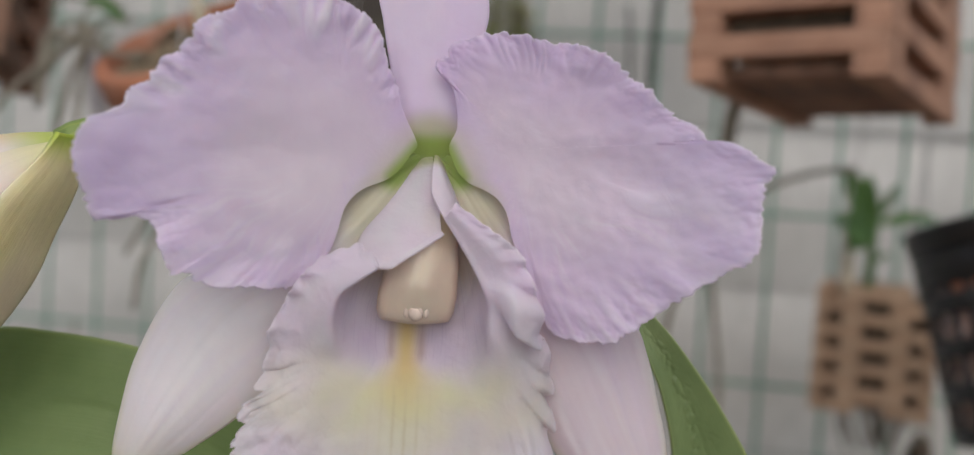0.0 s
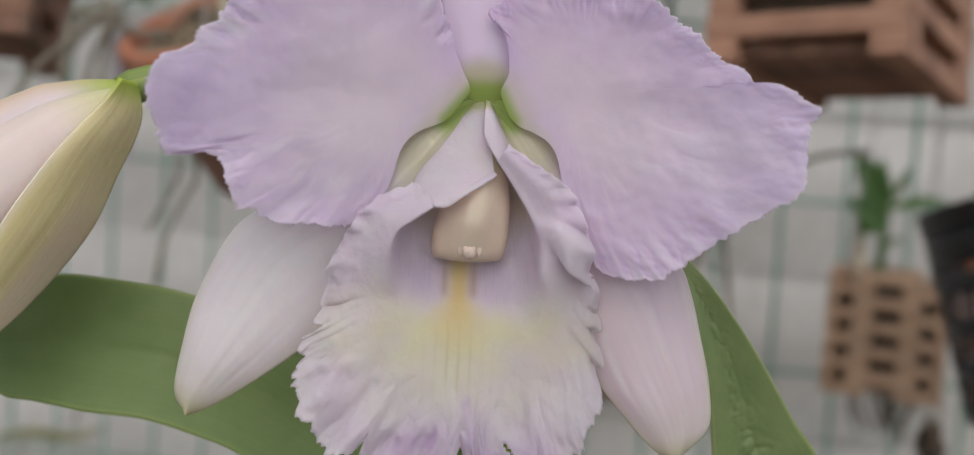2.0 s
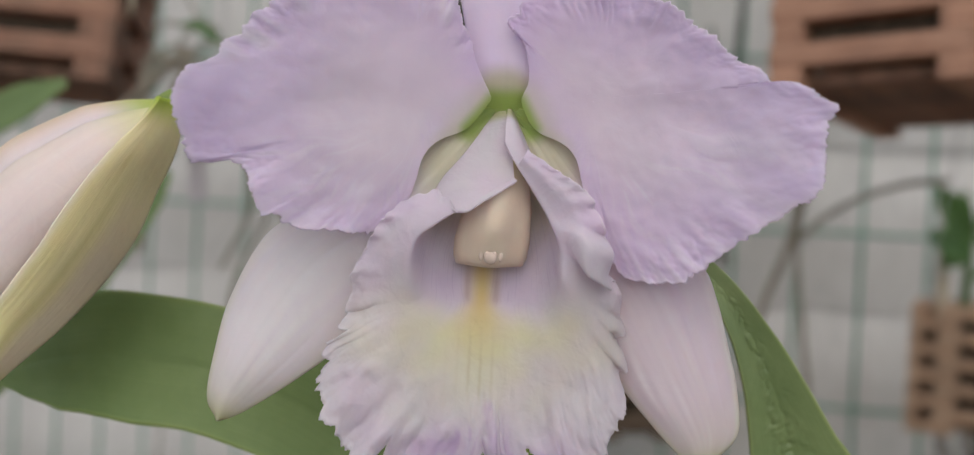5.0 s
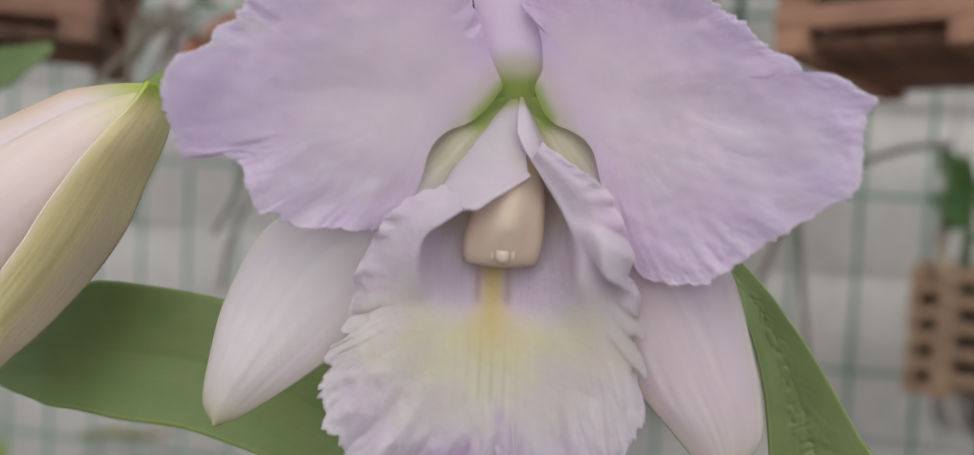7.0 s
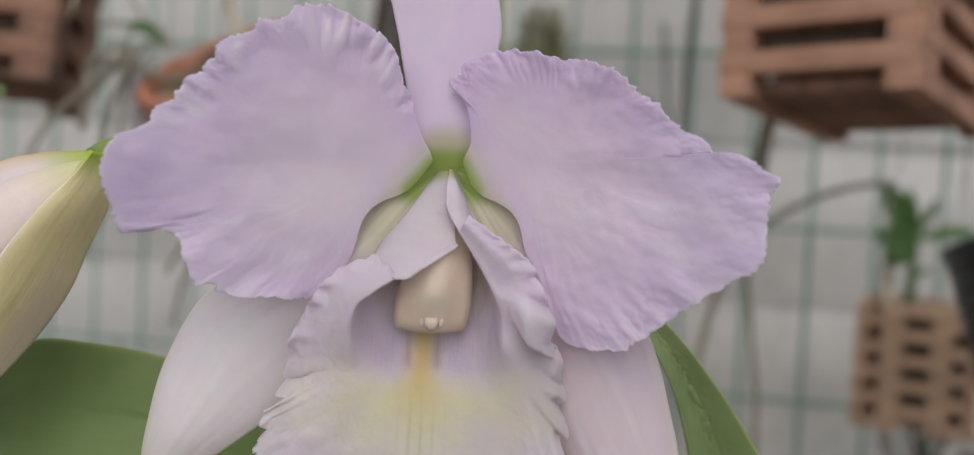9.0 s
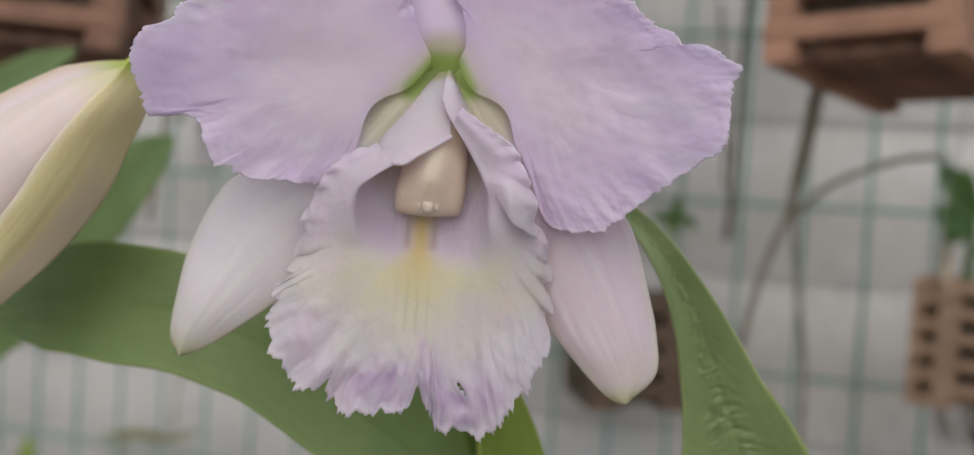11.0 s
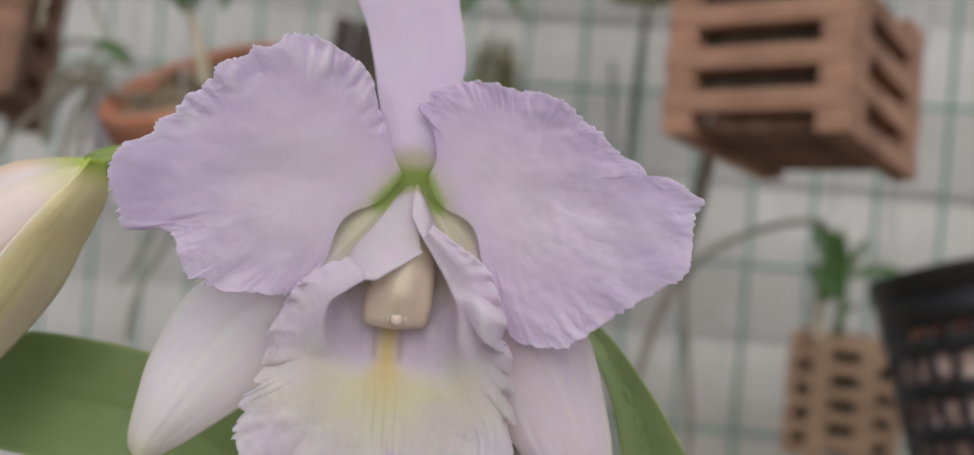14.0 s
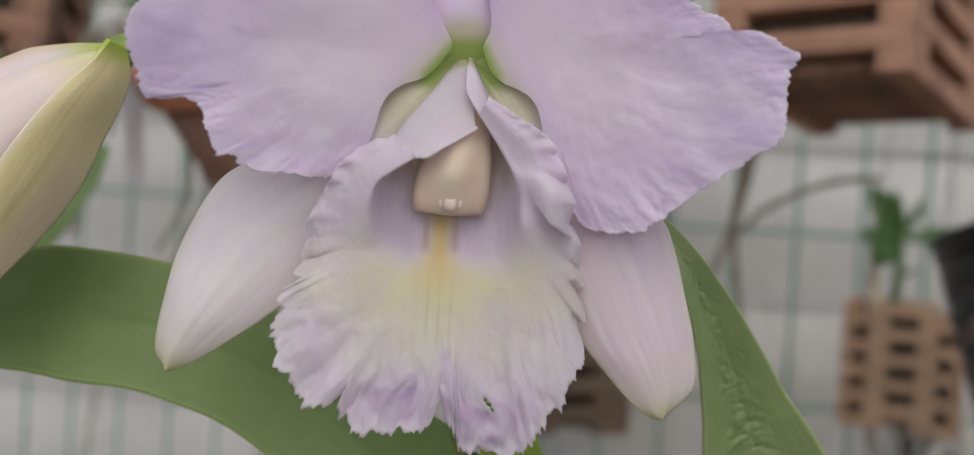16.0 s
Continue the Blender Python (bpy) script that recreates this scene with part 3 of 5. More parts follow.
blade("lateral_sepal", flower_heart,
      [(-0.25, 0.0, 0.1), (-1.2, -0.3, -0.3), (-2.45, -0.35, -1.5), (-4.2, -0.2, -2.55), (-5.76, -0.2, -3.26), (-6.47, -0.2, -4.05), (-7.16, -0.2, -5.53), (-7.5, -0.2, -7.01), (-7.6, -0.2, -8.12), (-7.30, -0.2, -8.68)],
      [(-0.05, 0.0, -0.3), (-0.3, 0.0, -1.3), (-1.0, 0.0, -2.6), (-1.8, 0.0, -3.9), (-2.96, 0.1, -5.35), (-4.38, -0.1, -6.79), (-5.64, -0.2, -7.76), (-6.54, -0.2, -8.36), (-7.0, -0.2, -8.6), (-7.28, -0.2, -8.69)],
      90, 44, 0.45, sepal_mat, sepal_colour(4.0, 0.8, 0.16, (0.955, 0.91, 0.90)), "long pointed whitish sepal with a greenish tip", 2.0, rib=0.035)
# dusky pink base, with the shade on this sepal painted into it
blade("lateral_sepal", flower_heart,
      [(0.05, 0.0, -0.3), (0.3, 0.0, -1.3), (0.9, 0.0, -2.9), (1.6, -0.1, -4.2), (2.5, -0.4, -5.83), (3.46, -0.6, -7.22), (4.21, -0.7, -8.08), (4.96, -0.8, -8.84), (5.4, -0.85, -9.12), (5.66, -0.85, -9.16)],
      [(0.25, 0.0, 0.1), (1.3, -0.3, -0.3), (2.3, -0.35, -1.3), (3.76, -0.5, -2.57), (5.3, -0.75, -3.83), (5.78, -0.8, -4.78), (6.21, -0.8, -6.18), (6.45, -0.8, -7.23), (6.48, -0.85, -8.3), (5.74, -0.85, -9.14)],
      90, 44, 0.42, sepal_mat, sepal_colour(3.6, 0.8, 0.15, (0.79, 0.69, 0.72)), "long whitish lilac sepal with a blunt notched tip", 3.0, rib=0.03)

# the lip: a trumpet rolled round the column, opening into a frilled apron
THETA = [-180, -165, -150, -135, -122, -112, -100, -90, -80, -68, -54, -40, -28, -16, -5, 5, 16, 28, 40, 54, 68, 80, 90, 100, 112, 130, 155, 180]
RIM = [(0.42, -1.3, -1.93), (0.06, -1.5, -2.19), (-0.4, -1.7, -2.48), (-0.96, -1.85, -2.82), (-1.65, -1.7, -2.29), (-2.63, -2.0, -2.72),
       (-3.27, -2.1, -3.6), (-3.73, -2.0, -4.67), (-3.88, -1.95, -5.68), (-4.25, -1.9, -6.48), (-4.27, -1.8, -7.66), (-3.6, -1.7, -8.84),
       (-2.73, -1.6, -9.17), (-1.91, -1.6, -9.75), (-0.6, -1.5, -9.61), (0.19, -1.5, -9.54), (0.57, -1.5, -10.09), (1.8, -1.5, -10.11),
       (2.38, -1.6, -9.44), (3.03, -1.7, -8.51), (3.4, -1.8, -7.44), (3.42, -1.9, -6.22), (3.24, -2.0, -5.19), (2.96, -2.2, -4.27),
       (2.84, -2.35, -3.6), (2.28, -2.2, -2.29), (1.41, -1.7, -1.61), (0.66, -1.2, -1.13)]
EDGE = [(0.35, -1.15, -1.87), (-0.02, -1.35, -2.1), (-0.48, -1.6, -2.41), (-1.07, -1.75, -2.75), (-1.63, -1.85, -3.15), (-2.04, -1.9, -3.51),
        (-2.17, -1.8, -4.14), (-2.09, -1.6, -4.71), (-1.89, -1.4, -5.02), (-1.62, -1.25, -5.17), (-1.31, -1.15, -5.23), (-1.04, -1.05, -5.26),
        (-0.72, -1.0, -5.27), (-0.54, -1.0, -5.28), (-0.4, -1.0, -5.27), (-0.22, -1.0, -5.26), (0.08, -1.05, -5.26), (0.44, -1.1, -5.27),
        (0.81, -1.2, -5.23), (1.14, -1.35, -5.14), (1.39, -1.6, -4.94), (1.55, -1.9, -4.62), (1.58, -2.1, -4.28), (1.58, -2.1, -3.70),
        (1.38, -1.95, -3.10), (1.08, -1.7, -2.54), (0.74, -1.5, -2.02), (0.43, -1.3, -1.56)]


def around(table, theta):
    xs = np.array(THETA)
    i = int(np.clip(np.searchsorted(xs, theta) - 1, 0, len(xs) - 2))
    t = (theta - xs[i]) / (xs[i + 1] - xs[i])
    p = [Vector(table[int(np.clip(i + k, 0, len(xs) - 1))]) for k in (-1, 0, 1, 2)]
    a, b, c, d = p
    return 0.5 * (2 * b + (c - a) * t + (2 * a - 5 * b + 4 * c - d) * t * t + (3 * b - a - 3 * c + d) * t ** 3)


def nearer(p, d):
    """The place d centimetres closer to one who looks straight into the flower."""
    return p + (Vector((0.0, -29.0, -2.4)) - p) * (d / 29.0)


# nicks in its edge: angle, width, depth
NOTCHES = [(0.5, 2.2, 0.80), (-29.0, 1.3, 0.34), (-15.0, 1.0, 0.22), (-9.5, 0.8, 0.14), (9.0, 1.2, 0.30), (20.0, 0.9, 0.18), (34.0, 0.8, 0.16),
           (-46.0, 0.9, 0.12), (-63.0, 1.2, 0.20), (-74.0, 1.6, 0.36), (71.0, 2.0, 0.22), (81.0, 2.2, 0.26), (62.0, 1.0, 0.14)]
lip_rows = []
LIP_N, LIP_M = 720, 90
for i in range(LIP_N):
    th = -180 + 360 * i / (LIP_N - 1)
    q = radians(th)
    base = Vector((0.05 + 0.25 * math.sin(q), -0.05, -0.15 - 0.15 * math.cos(q)))
    throat = Vector((-0.28 + 1.72 * math.sin(q), -0.52 - 0.2 * math.cos(q) ** 2, -3.1 - 1.95 * math.cos(q)))
    over = smooth(130, 172, th)
    under = smooth(125, 172, -th)
    throat += Vector((0.28, -0.3, 0.15)) * over + Vector((0.55, 0.1, 0.0)) * under
    base += Vector((0.05, -0.12, 0.0)) * over
    edge, rim = around(EDGE, th), around(RIM, th)
    rim.y += 0.75 * math.exp(-((abs(th) - 92) / 28.0) ** 2)
    g = th / 180
    wing = smooth(108, 125, abs(th))
    soft = 1 - (0.85 if th < 0 else 0.35) * wing
    low = 1 - smooth(45, 80, abs(th))
    lobes = smooth(98, 106, th) * (1 - smooth(150, 165, th))
    flanks = smooth(56, 68, abs(th)) * (1 - smooth(94, 104, abs(th)))
    plain = 1 - 0.85 * smooth(98, 112, abs(th))
    phase = g * 128 + 5.5 * wob(g * 16, 4.0)
    swell = 0.35 + 0.9 * smooth(-0.35, 0.45, wob(g * 31, 1.0))
    lobed = 0.23 * swell * flanks * (abs(math.sin(phase / 2)) - 0.6)
    teeth = (0.13 * abs(wob(g * 130, 2.5)) + 0.10 * abs(wob(g * 310, 7.5))) * (0.3 + 0.9 * smooth(-0.4, 0.4, wob(g * 37, 9.0)))
    fringe = lobed + lobes * (0.05 * wob(g * 60, 3.5) + 0.14 * (1 - smooth(122, 138, th)) * (abs(math.sin(g * 62 + 0.8)) - 0.6)) + 0.11 * smooth(104, 110, -th) * (1 - smooth(124, 134, -th)) * wob(g * 75, 6.5) + plain * ((0.05 + 0.08 * low) * wob(g * 44, 1.5) + 0.10 * low + (0.5 + 1.7 * low) * (teeth - 0.03))
    cleft = sum(deep * math.exp(-((th - at) / wide) ** 2) for at, wide, deep in NOTCHES)
    out = (rim - edge).normalized() if (rim - edge).length > 0.05 else Vector((0, 0, 0))
    row = []
    for j in range(LIP_M):
        v = j / (LIP_M - 1)
        if v < 0.5:
            t = v / 0.5
            p = base * (1 - t) ** 2 + throat * 2 * t * (1 - t) + edge * t * t
            p = p.lerp(base.lerp(throat, min(1, t * 2)) if t < 0.5 else throat.lerp(edge, t * 2 - 1), 0.5)
            w = 0.0
        else:
            w = (v - 0.5) / 0.5
            p = edge.lerp(rim, w)
            p.y -= (0.42 * (1 - wing) + 0.18 * wing) * min(1.0, (rim - edge).length / 4.2) * math.sin(math.pi * min(1, w * 1.05) ** 0.8)
            p = nearer(p, 0.45 * low * smooth(0.35, 1.0, w) + 0.45 * smooth(97, 103, th) * smooth(0.1, 0.6, w) * (1 - 0.5 * wing))
            p.z -= 0.58 * math.exp(-((th - 105) / 4.5) ** 2) * smooth(0.12, 0.6, w)
            p.z += 0.25 * math.exp(-((th - 94) / 3.5) ** 2) * smooth(0.12, 0.6, w)
            p = nearer(p, 0.28 * math.exp(-((th - 109) / 7.0) ** 2) * math.sin(math.pi * min(1.0, w * 0.9)) + 0.16 * math.exp(-((th - 124) / 5.0) ** 2) * smooth(0.4, 1.0, w))
            p.z += 0.12 * math.sin(math.pi * w) * (1 - wing)
        f = smooth(0.45, 1.0, w)
        p += out * (fringe - cleft) * f ** 3
        side = 0.55 + 0.5 * math.exp(-((abs(th) - 85) / 26) ** 2)
        ruffle = soft * side * (0.26 * wob(g * 19, w * 2.5, 6.0) + 0.10 * wob(g * 41, w * 4, 9.0)) * smooth(0.5, 1.0, w)
        ruffle += (0.08 if th < 0 else 0.07) * swell * flanks * math.cos(phase + 1.4 * wob(w * 3, g * 12)) * smooth(0.35, 1.0, w)
        ruffle += (0.02 + 0.06 * (1 - smooth(122, 138, th))) * lobes * math.cos(g * 124 + 1.6) * smooth(0.35, 1.0, w)
        ruffle += 0.20 * low * wob(g * 15 + 0.6 * w, w * 2.0, 2.2) * smooth(0.35, 0.9, w)
        ruffle += 0.10 * smooth(96, 104, -th) * (1 - smooth(128, 140, -th)) * math.cos(g * 150 + 2.0 * wob(g * 20, 5.0)) * smooth(0.45, 1.0, w)
        p.y += ruffle
        p.z += 0.45 * ruffle * smooth(35, 65, abs(th))
        p.x += 0.5 * ruffle * low * wob(g * 22, 8.0)
        patch = smooth(-0.35, 0.5, wob(g * 13 + w * 2, w * 4, 5.1))
        warp = 1.3 * wob(w * 4, g * 9, 2.0)
        p.y += plain * (0.03 + 0.09 * low) * wob(g * 33 + w * 3 + warp, w * 5, 3.3) * smooth(0.4, 0.85, w)
        p.y += plain * patch * (0.026 + 0.065 * low) * wob(g * 84 + w * 5 + 2 * warp, w * 9, 1.3) * smooth(0.3, 0.9, w)
        p.y += plain * patch * (0.012 + 0.022 * low) * wob(g * 190 + 3 * warp, w * 14, 2.3) * smooth(0.5, 0.95, w)
        crumple = plain * smooth(0.3, 0.75, w) * (0.5 + 0.8 * low)
        p.y += crumple * (0.05 * wob(p.x * 1.9, p.z * 1.9, 4.0) + 0.030 * wob(p.x * 4.3, p.z * 3.3, 6.0) + 0.012 * wob(p.x * 9.5, p.z * 7.5, 1.0))
        row.append(cm(p))
    times = int(round(14 * (1 - smooth(92, 116, abs(th)))))
    for _ in range(times):
        row[36:56] = [(row[k - 1] + row[k] * 2 + row[k + 1]) / 4 for k in range(36, 56)]
    lip_rows.append(row)


def lip_colour(a, v, p):
    th = -180 + 360 * a
    q = (p - F0) / CM
    w = max(0.0, (v - 0.5) / 0.5)
    c = blend(WHITE, LILAC_PALE, 0.35 + 0.5 * wob(a * 22, v * 5))
    c = blend(c, LILAC, 0.25 * smooth(0.0, 0.5, wob(q.x * 0.8, q.z * 0.9, 3.0)) * smooth(0.2, 0.7, w))
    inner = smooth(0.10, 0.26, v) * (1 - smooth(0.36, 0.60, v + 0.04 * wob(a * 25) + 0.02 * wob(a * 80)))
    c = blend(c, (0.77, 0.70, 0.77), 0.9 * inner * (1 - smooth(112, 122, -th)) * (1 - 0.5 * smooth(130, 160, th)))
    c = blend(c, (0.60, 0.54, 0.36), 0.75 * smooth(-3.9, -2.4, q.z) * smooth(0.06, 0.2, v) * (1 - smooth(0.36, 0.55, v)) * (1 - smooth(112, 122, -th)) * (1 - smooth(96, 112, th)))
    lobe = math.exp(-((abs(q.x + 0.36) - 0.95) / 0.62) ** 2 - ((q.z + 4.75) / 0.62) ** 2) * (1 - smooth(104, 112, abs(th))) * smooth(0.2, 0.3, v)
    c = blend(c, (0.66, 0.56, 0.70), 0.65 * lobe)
    veins = (0.5 + 0.5 * math.sin(th * 1.9 + 3 * wob(v * 9, a * 5))) ** 3
    c = blend(c, (0.50, 0.40, 0.56), 0.30 * veins * smooth(-0.2, 0.5, wob(a * 90, v * 9, 2.0)) * inner * (1 - smooth(70, 112, abs(th))))
    glow = math.exp(-((q.x + 0.35) / 2.3) ** 2 - ((q.z + 6.3) / 1.45) ** 2) * smooth(0.42, 0.62, v + 0.05 * wob(a * 14, 3.0) + 0.025 * wob(a * 45, 1.0))
    sides = math.exp(-((q.z + 5.5 + 0.12 * abs(q.x)) / 0.75) ** 2 - (q.x / 3.7) ** 4) * smooth(0.46, 0.64, v + 0.05 * wob(a * 14, 3.0)) * (1 - smooth(104, 112, abs(th)))
    blur = 0.75 + 0.5 * wob(q.x * 1.3, q.z * 1.3, 8.0)
    c = blend(c, (0.855, 0.845, 0.55), min(0.8, (0.85 * glow + 0.45 * sides) * blur))
    low_end = smooth(-5.0, -5.9, q.z)
    stripe = math.exp(-((q.x + 0.36) / (0.30 + 0.42 * low_end)) ** 2) * smooth(-7.0, -5.0, q.z) * smooth(0.14, 0.26, v) * (1 - smooth(112, 130, abs(th)))
    c = blend(c, (0.78, 0.62, 0.24), 0.85 * stripe)
    lines = (0.5 + 0.5 * math.cos(q.x * 21.0 + wob(q.z * 2, 1.0) * 1.2)) ** 5
    c = blend(c, (0.62, 0.54, 0.34), 0.30 * lines * (0.4 + 0.8 * smooth(-0.3, 0.4, wob(q.x * 3.1, q.z * 0.8, 5.0))) * math.exp(-((q.x + 0.45) / 0.72) ** 2) * smooth(-8.1, -7.0, q.z + 0.5 * wob(q.x * 4)) * (1 - smooth(-6.4, -5.4, q.z)) * smooth(0.5, 0.55, v))
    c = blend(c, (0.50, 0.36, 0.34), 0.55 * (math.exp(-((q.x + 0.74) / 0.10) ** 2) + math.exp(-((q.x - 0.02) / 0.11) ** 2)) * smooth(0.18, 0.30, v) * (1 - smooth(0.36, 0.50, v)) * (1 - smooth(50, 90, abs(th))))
    tip = (1 - smooth(-8.7, -7.5, q.z + 0.25 * abs(q.x + 0.2) + 0.7 * wob(a * 40, w * 3))) * (1 - smooth(1.6, 3.2, abs(q.x + 0.2)))
    tip *= 1 - 0.45 * smooth(0.84, 1.0, w + 0.1 * wob(a * 60))
    c = blend(c, (0.78, 0.66, 0.81), 0.75 * tip)
    mark = smooth(-0.05, 0.40, wob(a * 120 + 3 * wob(w * 5, a * 20), w * 8, 4.0)) * (0.35 + 0.65 * smooth(-0.3, 0.4, wob(a * 26, w * 4, 2.0)))
    c = blend(c, (0.60, 0.43, 0.67), 0.65 * tip * mark)
    c = blend(c, (0.92, 0.88, 0.91), 0.6 * smooth(0.95, 1.0, w))
    return blend(c, (0.52, 0.55, 0.22), 0.8 * (1 - smooth(0.02, 0.08, v)))


def torn(p):
    """The slit torn in the lip near its tip."""
    q = (p - F0) / CM
    along, across = (q.x - 1.06) * 0.65 - (q.z + 8.80) * 0.76, (q.x - 1.06) * 0.76 + (q.z + 8.80) * 0.65
    return (along / 0.20) ** 2 + (across / 0.05) ** 2 < 1.0


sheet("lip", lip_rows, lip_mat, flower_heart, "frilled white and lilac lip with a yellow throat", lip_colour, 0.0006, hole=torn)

# column inside the lip, with its anther cap
col_path = spline([(0.18, 0.1, -0.7), (0.10, -0.35, -1.7), (-0.06, -0.75, -2.8), (-0.16, -0.85, -3.6), (-0.20, -0.8, -4.14)], 40)
col_rows = []
for i, p in enumerate(col_path):
    s = i / 39
    w = float(np.interp(s, [0, 0.3, 0.6, 0.82, 0.94, 1.0], [0.46, 0.64, 0.90, 0.99, 0.97, 0.88]))
    d = float(np.interp(s, [0, 0.3, 0.6, 0.85, 0.95, 1.0], [0.40, 0.5, 0.55, 0.52, 0.48, 0.40]))
    ring = []
    for k in range(36):
        q = 2 * math.pi * (k + 0.5) / 36
        x, y = math.cos(q), math.sin(q)
        y = abs(y) ** 0.7 * (1 if y > 0 else -1)
        px = w * abs(x) ** 0.85 * (1 if x > 0 else -1)
        front = max(0.0, -y) ** 0.6
        ridge = 0.24 * front * math.exp(-(px / 0.36) ** 2) * smooth(0.05, 0.4, s) * (1 - smooth(0.72, 0.90, s))
        hollow = 0.05 * front * (math.exp(-((abs(px) - 0.56) / 0.2) ** 2)) * smooth(0.4, 0.75, s)
        ring.append(cm((p.x + px, p.y + d * y - ridge + hollow, p.z - 0.07 * (1 - abs(x)) * smooth(0.85, 1.0, s))))
    col_rows.append(ring)
col_rows = [[sum(col_rows[0], Vector()) / 36] * 36] + col_rows + [[sum(col_rows[-1], Vector()) / 36] * 36]


def column_colour(s, v, p):
    q = (p - F0) / CM
    c = blend((0.60, 0.54, 0.31), (0.72, 0.60, 0.48), smooth(0.15, 0.6, s))
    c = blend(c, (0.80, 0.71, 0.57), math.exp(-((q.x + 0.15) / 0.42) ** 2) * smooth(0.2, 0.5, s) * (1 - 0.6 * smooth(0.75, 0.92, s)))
    return blend(c, (0.76, 0.64, 0.56), 0.6 * smooth(0.90, 1.0, s + 0.04 * wob(q.x * 5)))


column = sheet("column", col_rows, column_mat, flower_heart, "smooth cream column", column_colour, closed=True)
cap = bmesh.new()
for x, y, z, r, tall in ((-0.17, -1.30, -3.95, 0.17, 1.0), (-0.09, -1.31, -3.90, 0.10, 1.5), (-0.25, -1.31, -3.90, 0.10, 1.5), (-0.41, -1.27, -3.86, 0.085, 2.1), (0.08, -1.27, -3.86, 0.085, 2.1),
                         (-0.34, -1.29, -3.71, 0.07, 0.9), (0.01, -1.29, -3.71, 0.07, 0.9)):
    bmesh.ops.create_icosphere(cap, subdivisions=3, radius=r * CM, matrix=Matrix.Translation(cm((x, y, z))) @ Matrix.Diagonal((1, 0.75, tall, 1)))
cap_mat = plain_material("anther_cap", [(0.3, (0.62, 0.50, 0.42)), (0.7, (0.68, 0.57, 0.49))], 200, rough=0.75, bumps=0.1, depth=0.0003, spec=0.15)
part("anther_cap", cap, cap_mat, column, "small cream anther cap")

# the bud, hanging beside the flower
bud_axis = spline([(-9.75, 2.3, -0.35), (-11.15, 2.3, -1.35), (-13.0, 2.3, -3.0), (-14.6, 2.3, -4.8), (-15.95, 2.2, -6.8), (-16.9, 2.1, -8.8)], 60)
bud_rows = []
for i, p in enumerate(bud_axis):
    s = i / 59
    r = float(np.interp(s, [0, 0.06, 0.16, 0.35, 0.55, 0.75, 0.9, 0.97, 1.0], [0.50, 0.92, 1.48, 2.02, 2.20, 1.98, 1.3, 0.6, 0.15]))
    side = Vector((-0.66, 0, 0.75))
    ring = []
    for k in range(48):
        q = 2 * math.pi * k / 48
        rr = r * (1 + 0.035 * math.cos(3 * q + 0.6))
        ring.append(cm(p + side * rr * math.cos(q) + Vector((0, -1, 0)) * rr * 0.95 * math.sin(q)))
    bud_rows.append(ring)


def bud_colour(s, v, p):
    c = blend((0.84, 0.745, 0.70), (0.80, 0.69, 0.66), smooth(0.2, 0.8, s + 0.3 * wob(v * 8, s * 3)))
    c = blend(c, (0.80, 0.68, 0.60), 0.35 * smooth(0.0, 0.5, wob(v * 30, s * 2.5, 3.0)))
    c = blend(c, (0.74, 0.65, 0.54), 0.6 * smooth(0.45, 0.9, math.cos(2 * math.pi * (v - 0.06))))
    c = blend(c, (0.70, 0.69, 0.38), 1 - smooth(0.02, 0.18, s))
    return blend(c, (0.40, 0.26, 0.17), 0.8 * smooth(0.80, 0.93, s + 0.05 * wob(v * 20)))


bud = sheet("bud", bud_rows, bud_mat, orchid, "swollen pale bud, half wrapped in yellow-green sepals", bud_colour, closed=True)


def bud_sepal_colour(s, v, p):
    c = blend((0.80, 0.73, 0.37), (0.84, 0.775, 0.46), 0.5 + 0.5 * wob(s * 3, v * 5))
    c = blend(c, (0.76, 0.68, 0.36), 0.2 * smooth(0.0, 0.5, wob(v * 24, s * 2, 2.0)))
    c = blend(c, (0.74, 0.65, 0.50), 0.85 * smooth(0.5, 0.75, v) * smooth(0.2, 0.5, s))
    c = blend(c, (0.80, 0.73, 0.60), 0.8 * (1 - smooth(0.0, 0.16, v)) * smooth(0.08, 0.3, s) * (1 - smooth(0.7, 0.85, s)))
    c = blend(c, (0.56, 0.52, 0.22), 0.5 * math.exp(-((v - 0.50) / 0.06) ** 2) * smooth(0.15, 0.35, s))
    c = blend(c, (0.41, 0.54, 0.08), 1 - smooth(0.0, 0.10, s))
    return blend(c, (0.50, 0.60, 0.13), smooth(0.80, 1.0, s))


def bud_band_colour(s, v, p):
    c = blend((0.70, 0.66, 0.36), (0.78, 0.62, 0.44), smooth(0.1, 0.55, v + 0.15 * wob(s * 9, v * 3)))
    c = blend(c, (0.81, 0.72, 0.70), smooth(0.5, 1.0, v))
    return blend(c, (0.45, 0.55, 0.12), 1 - smooth(0.0, 0.14, s))


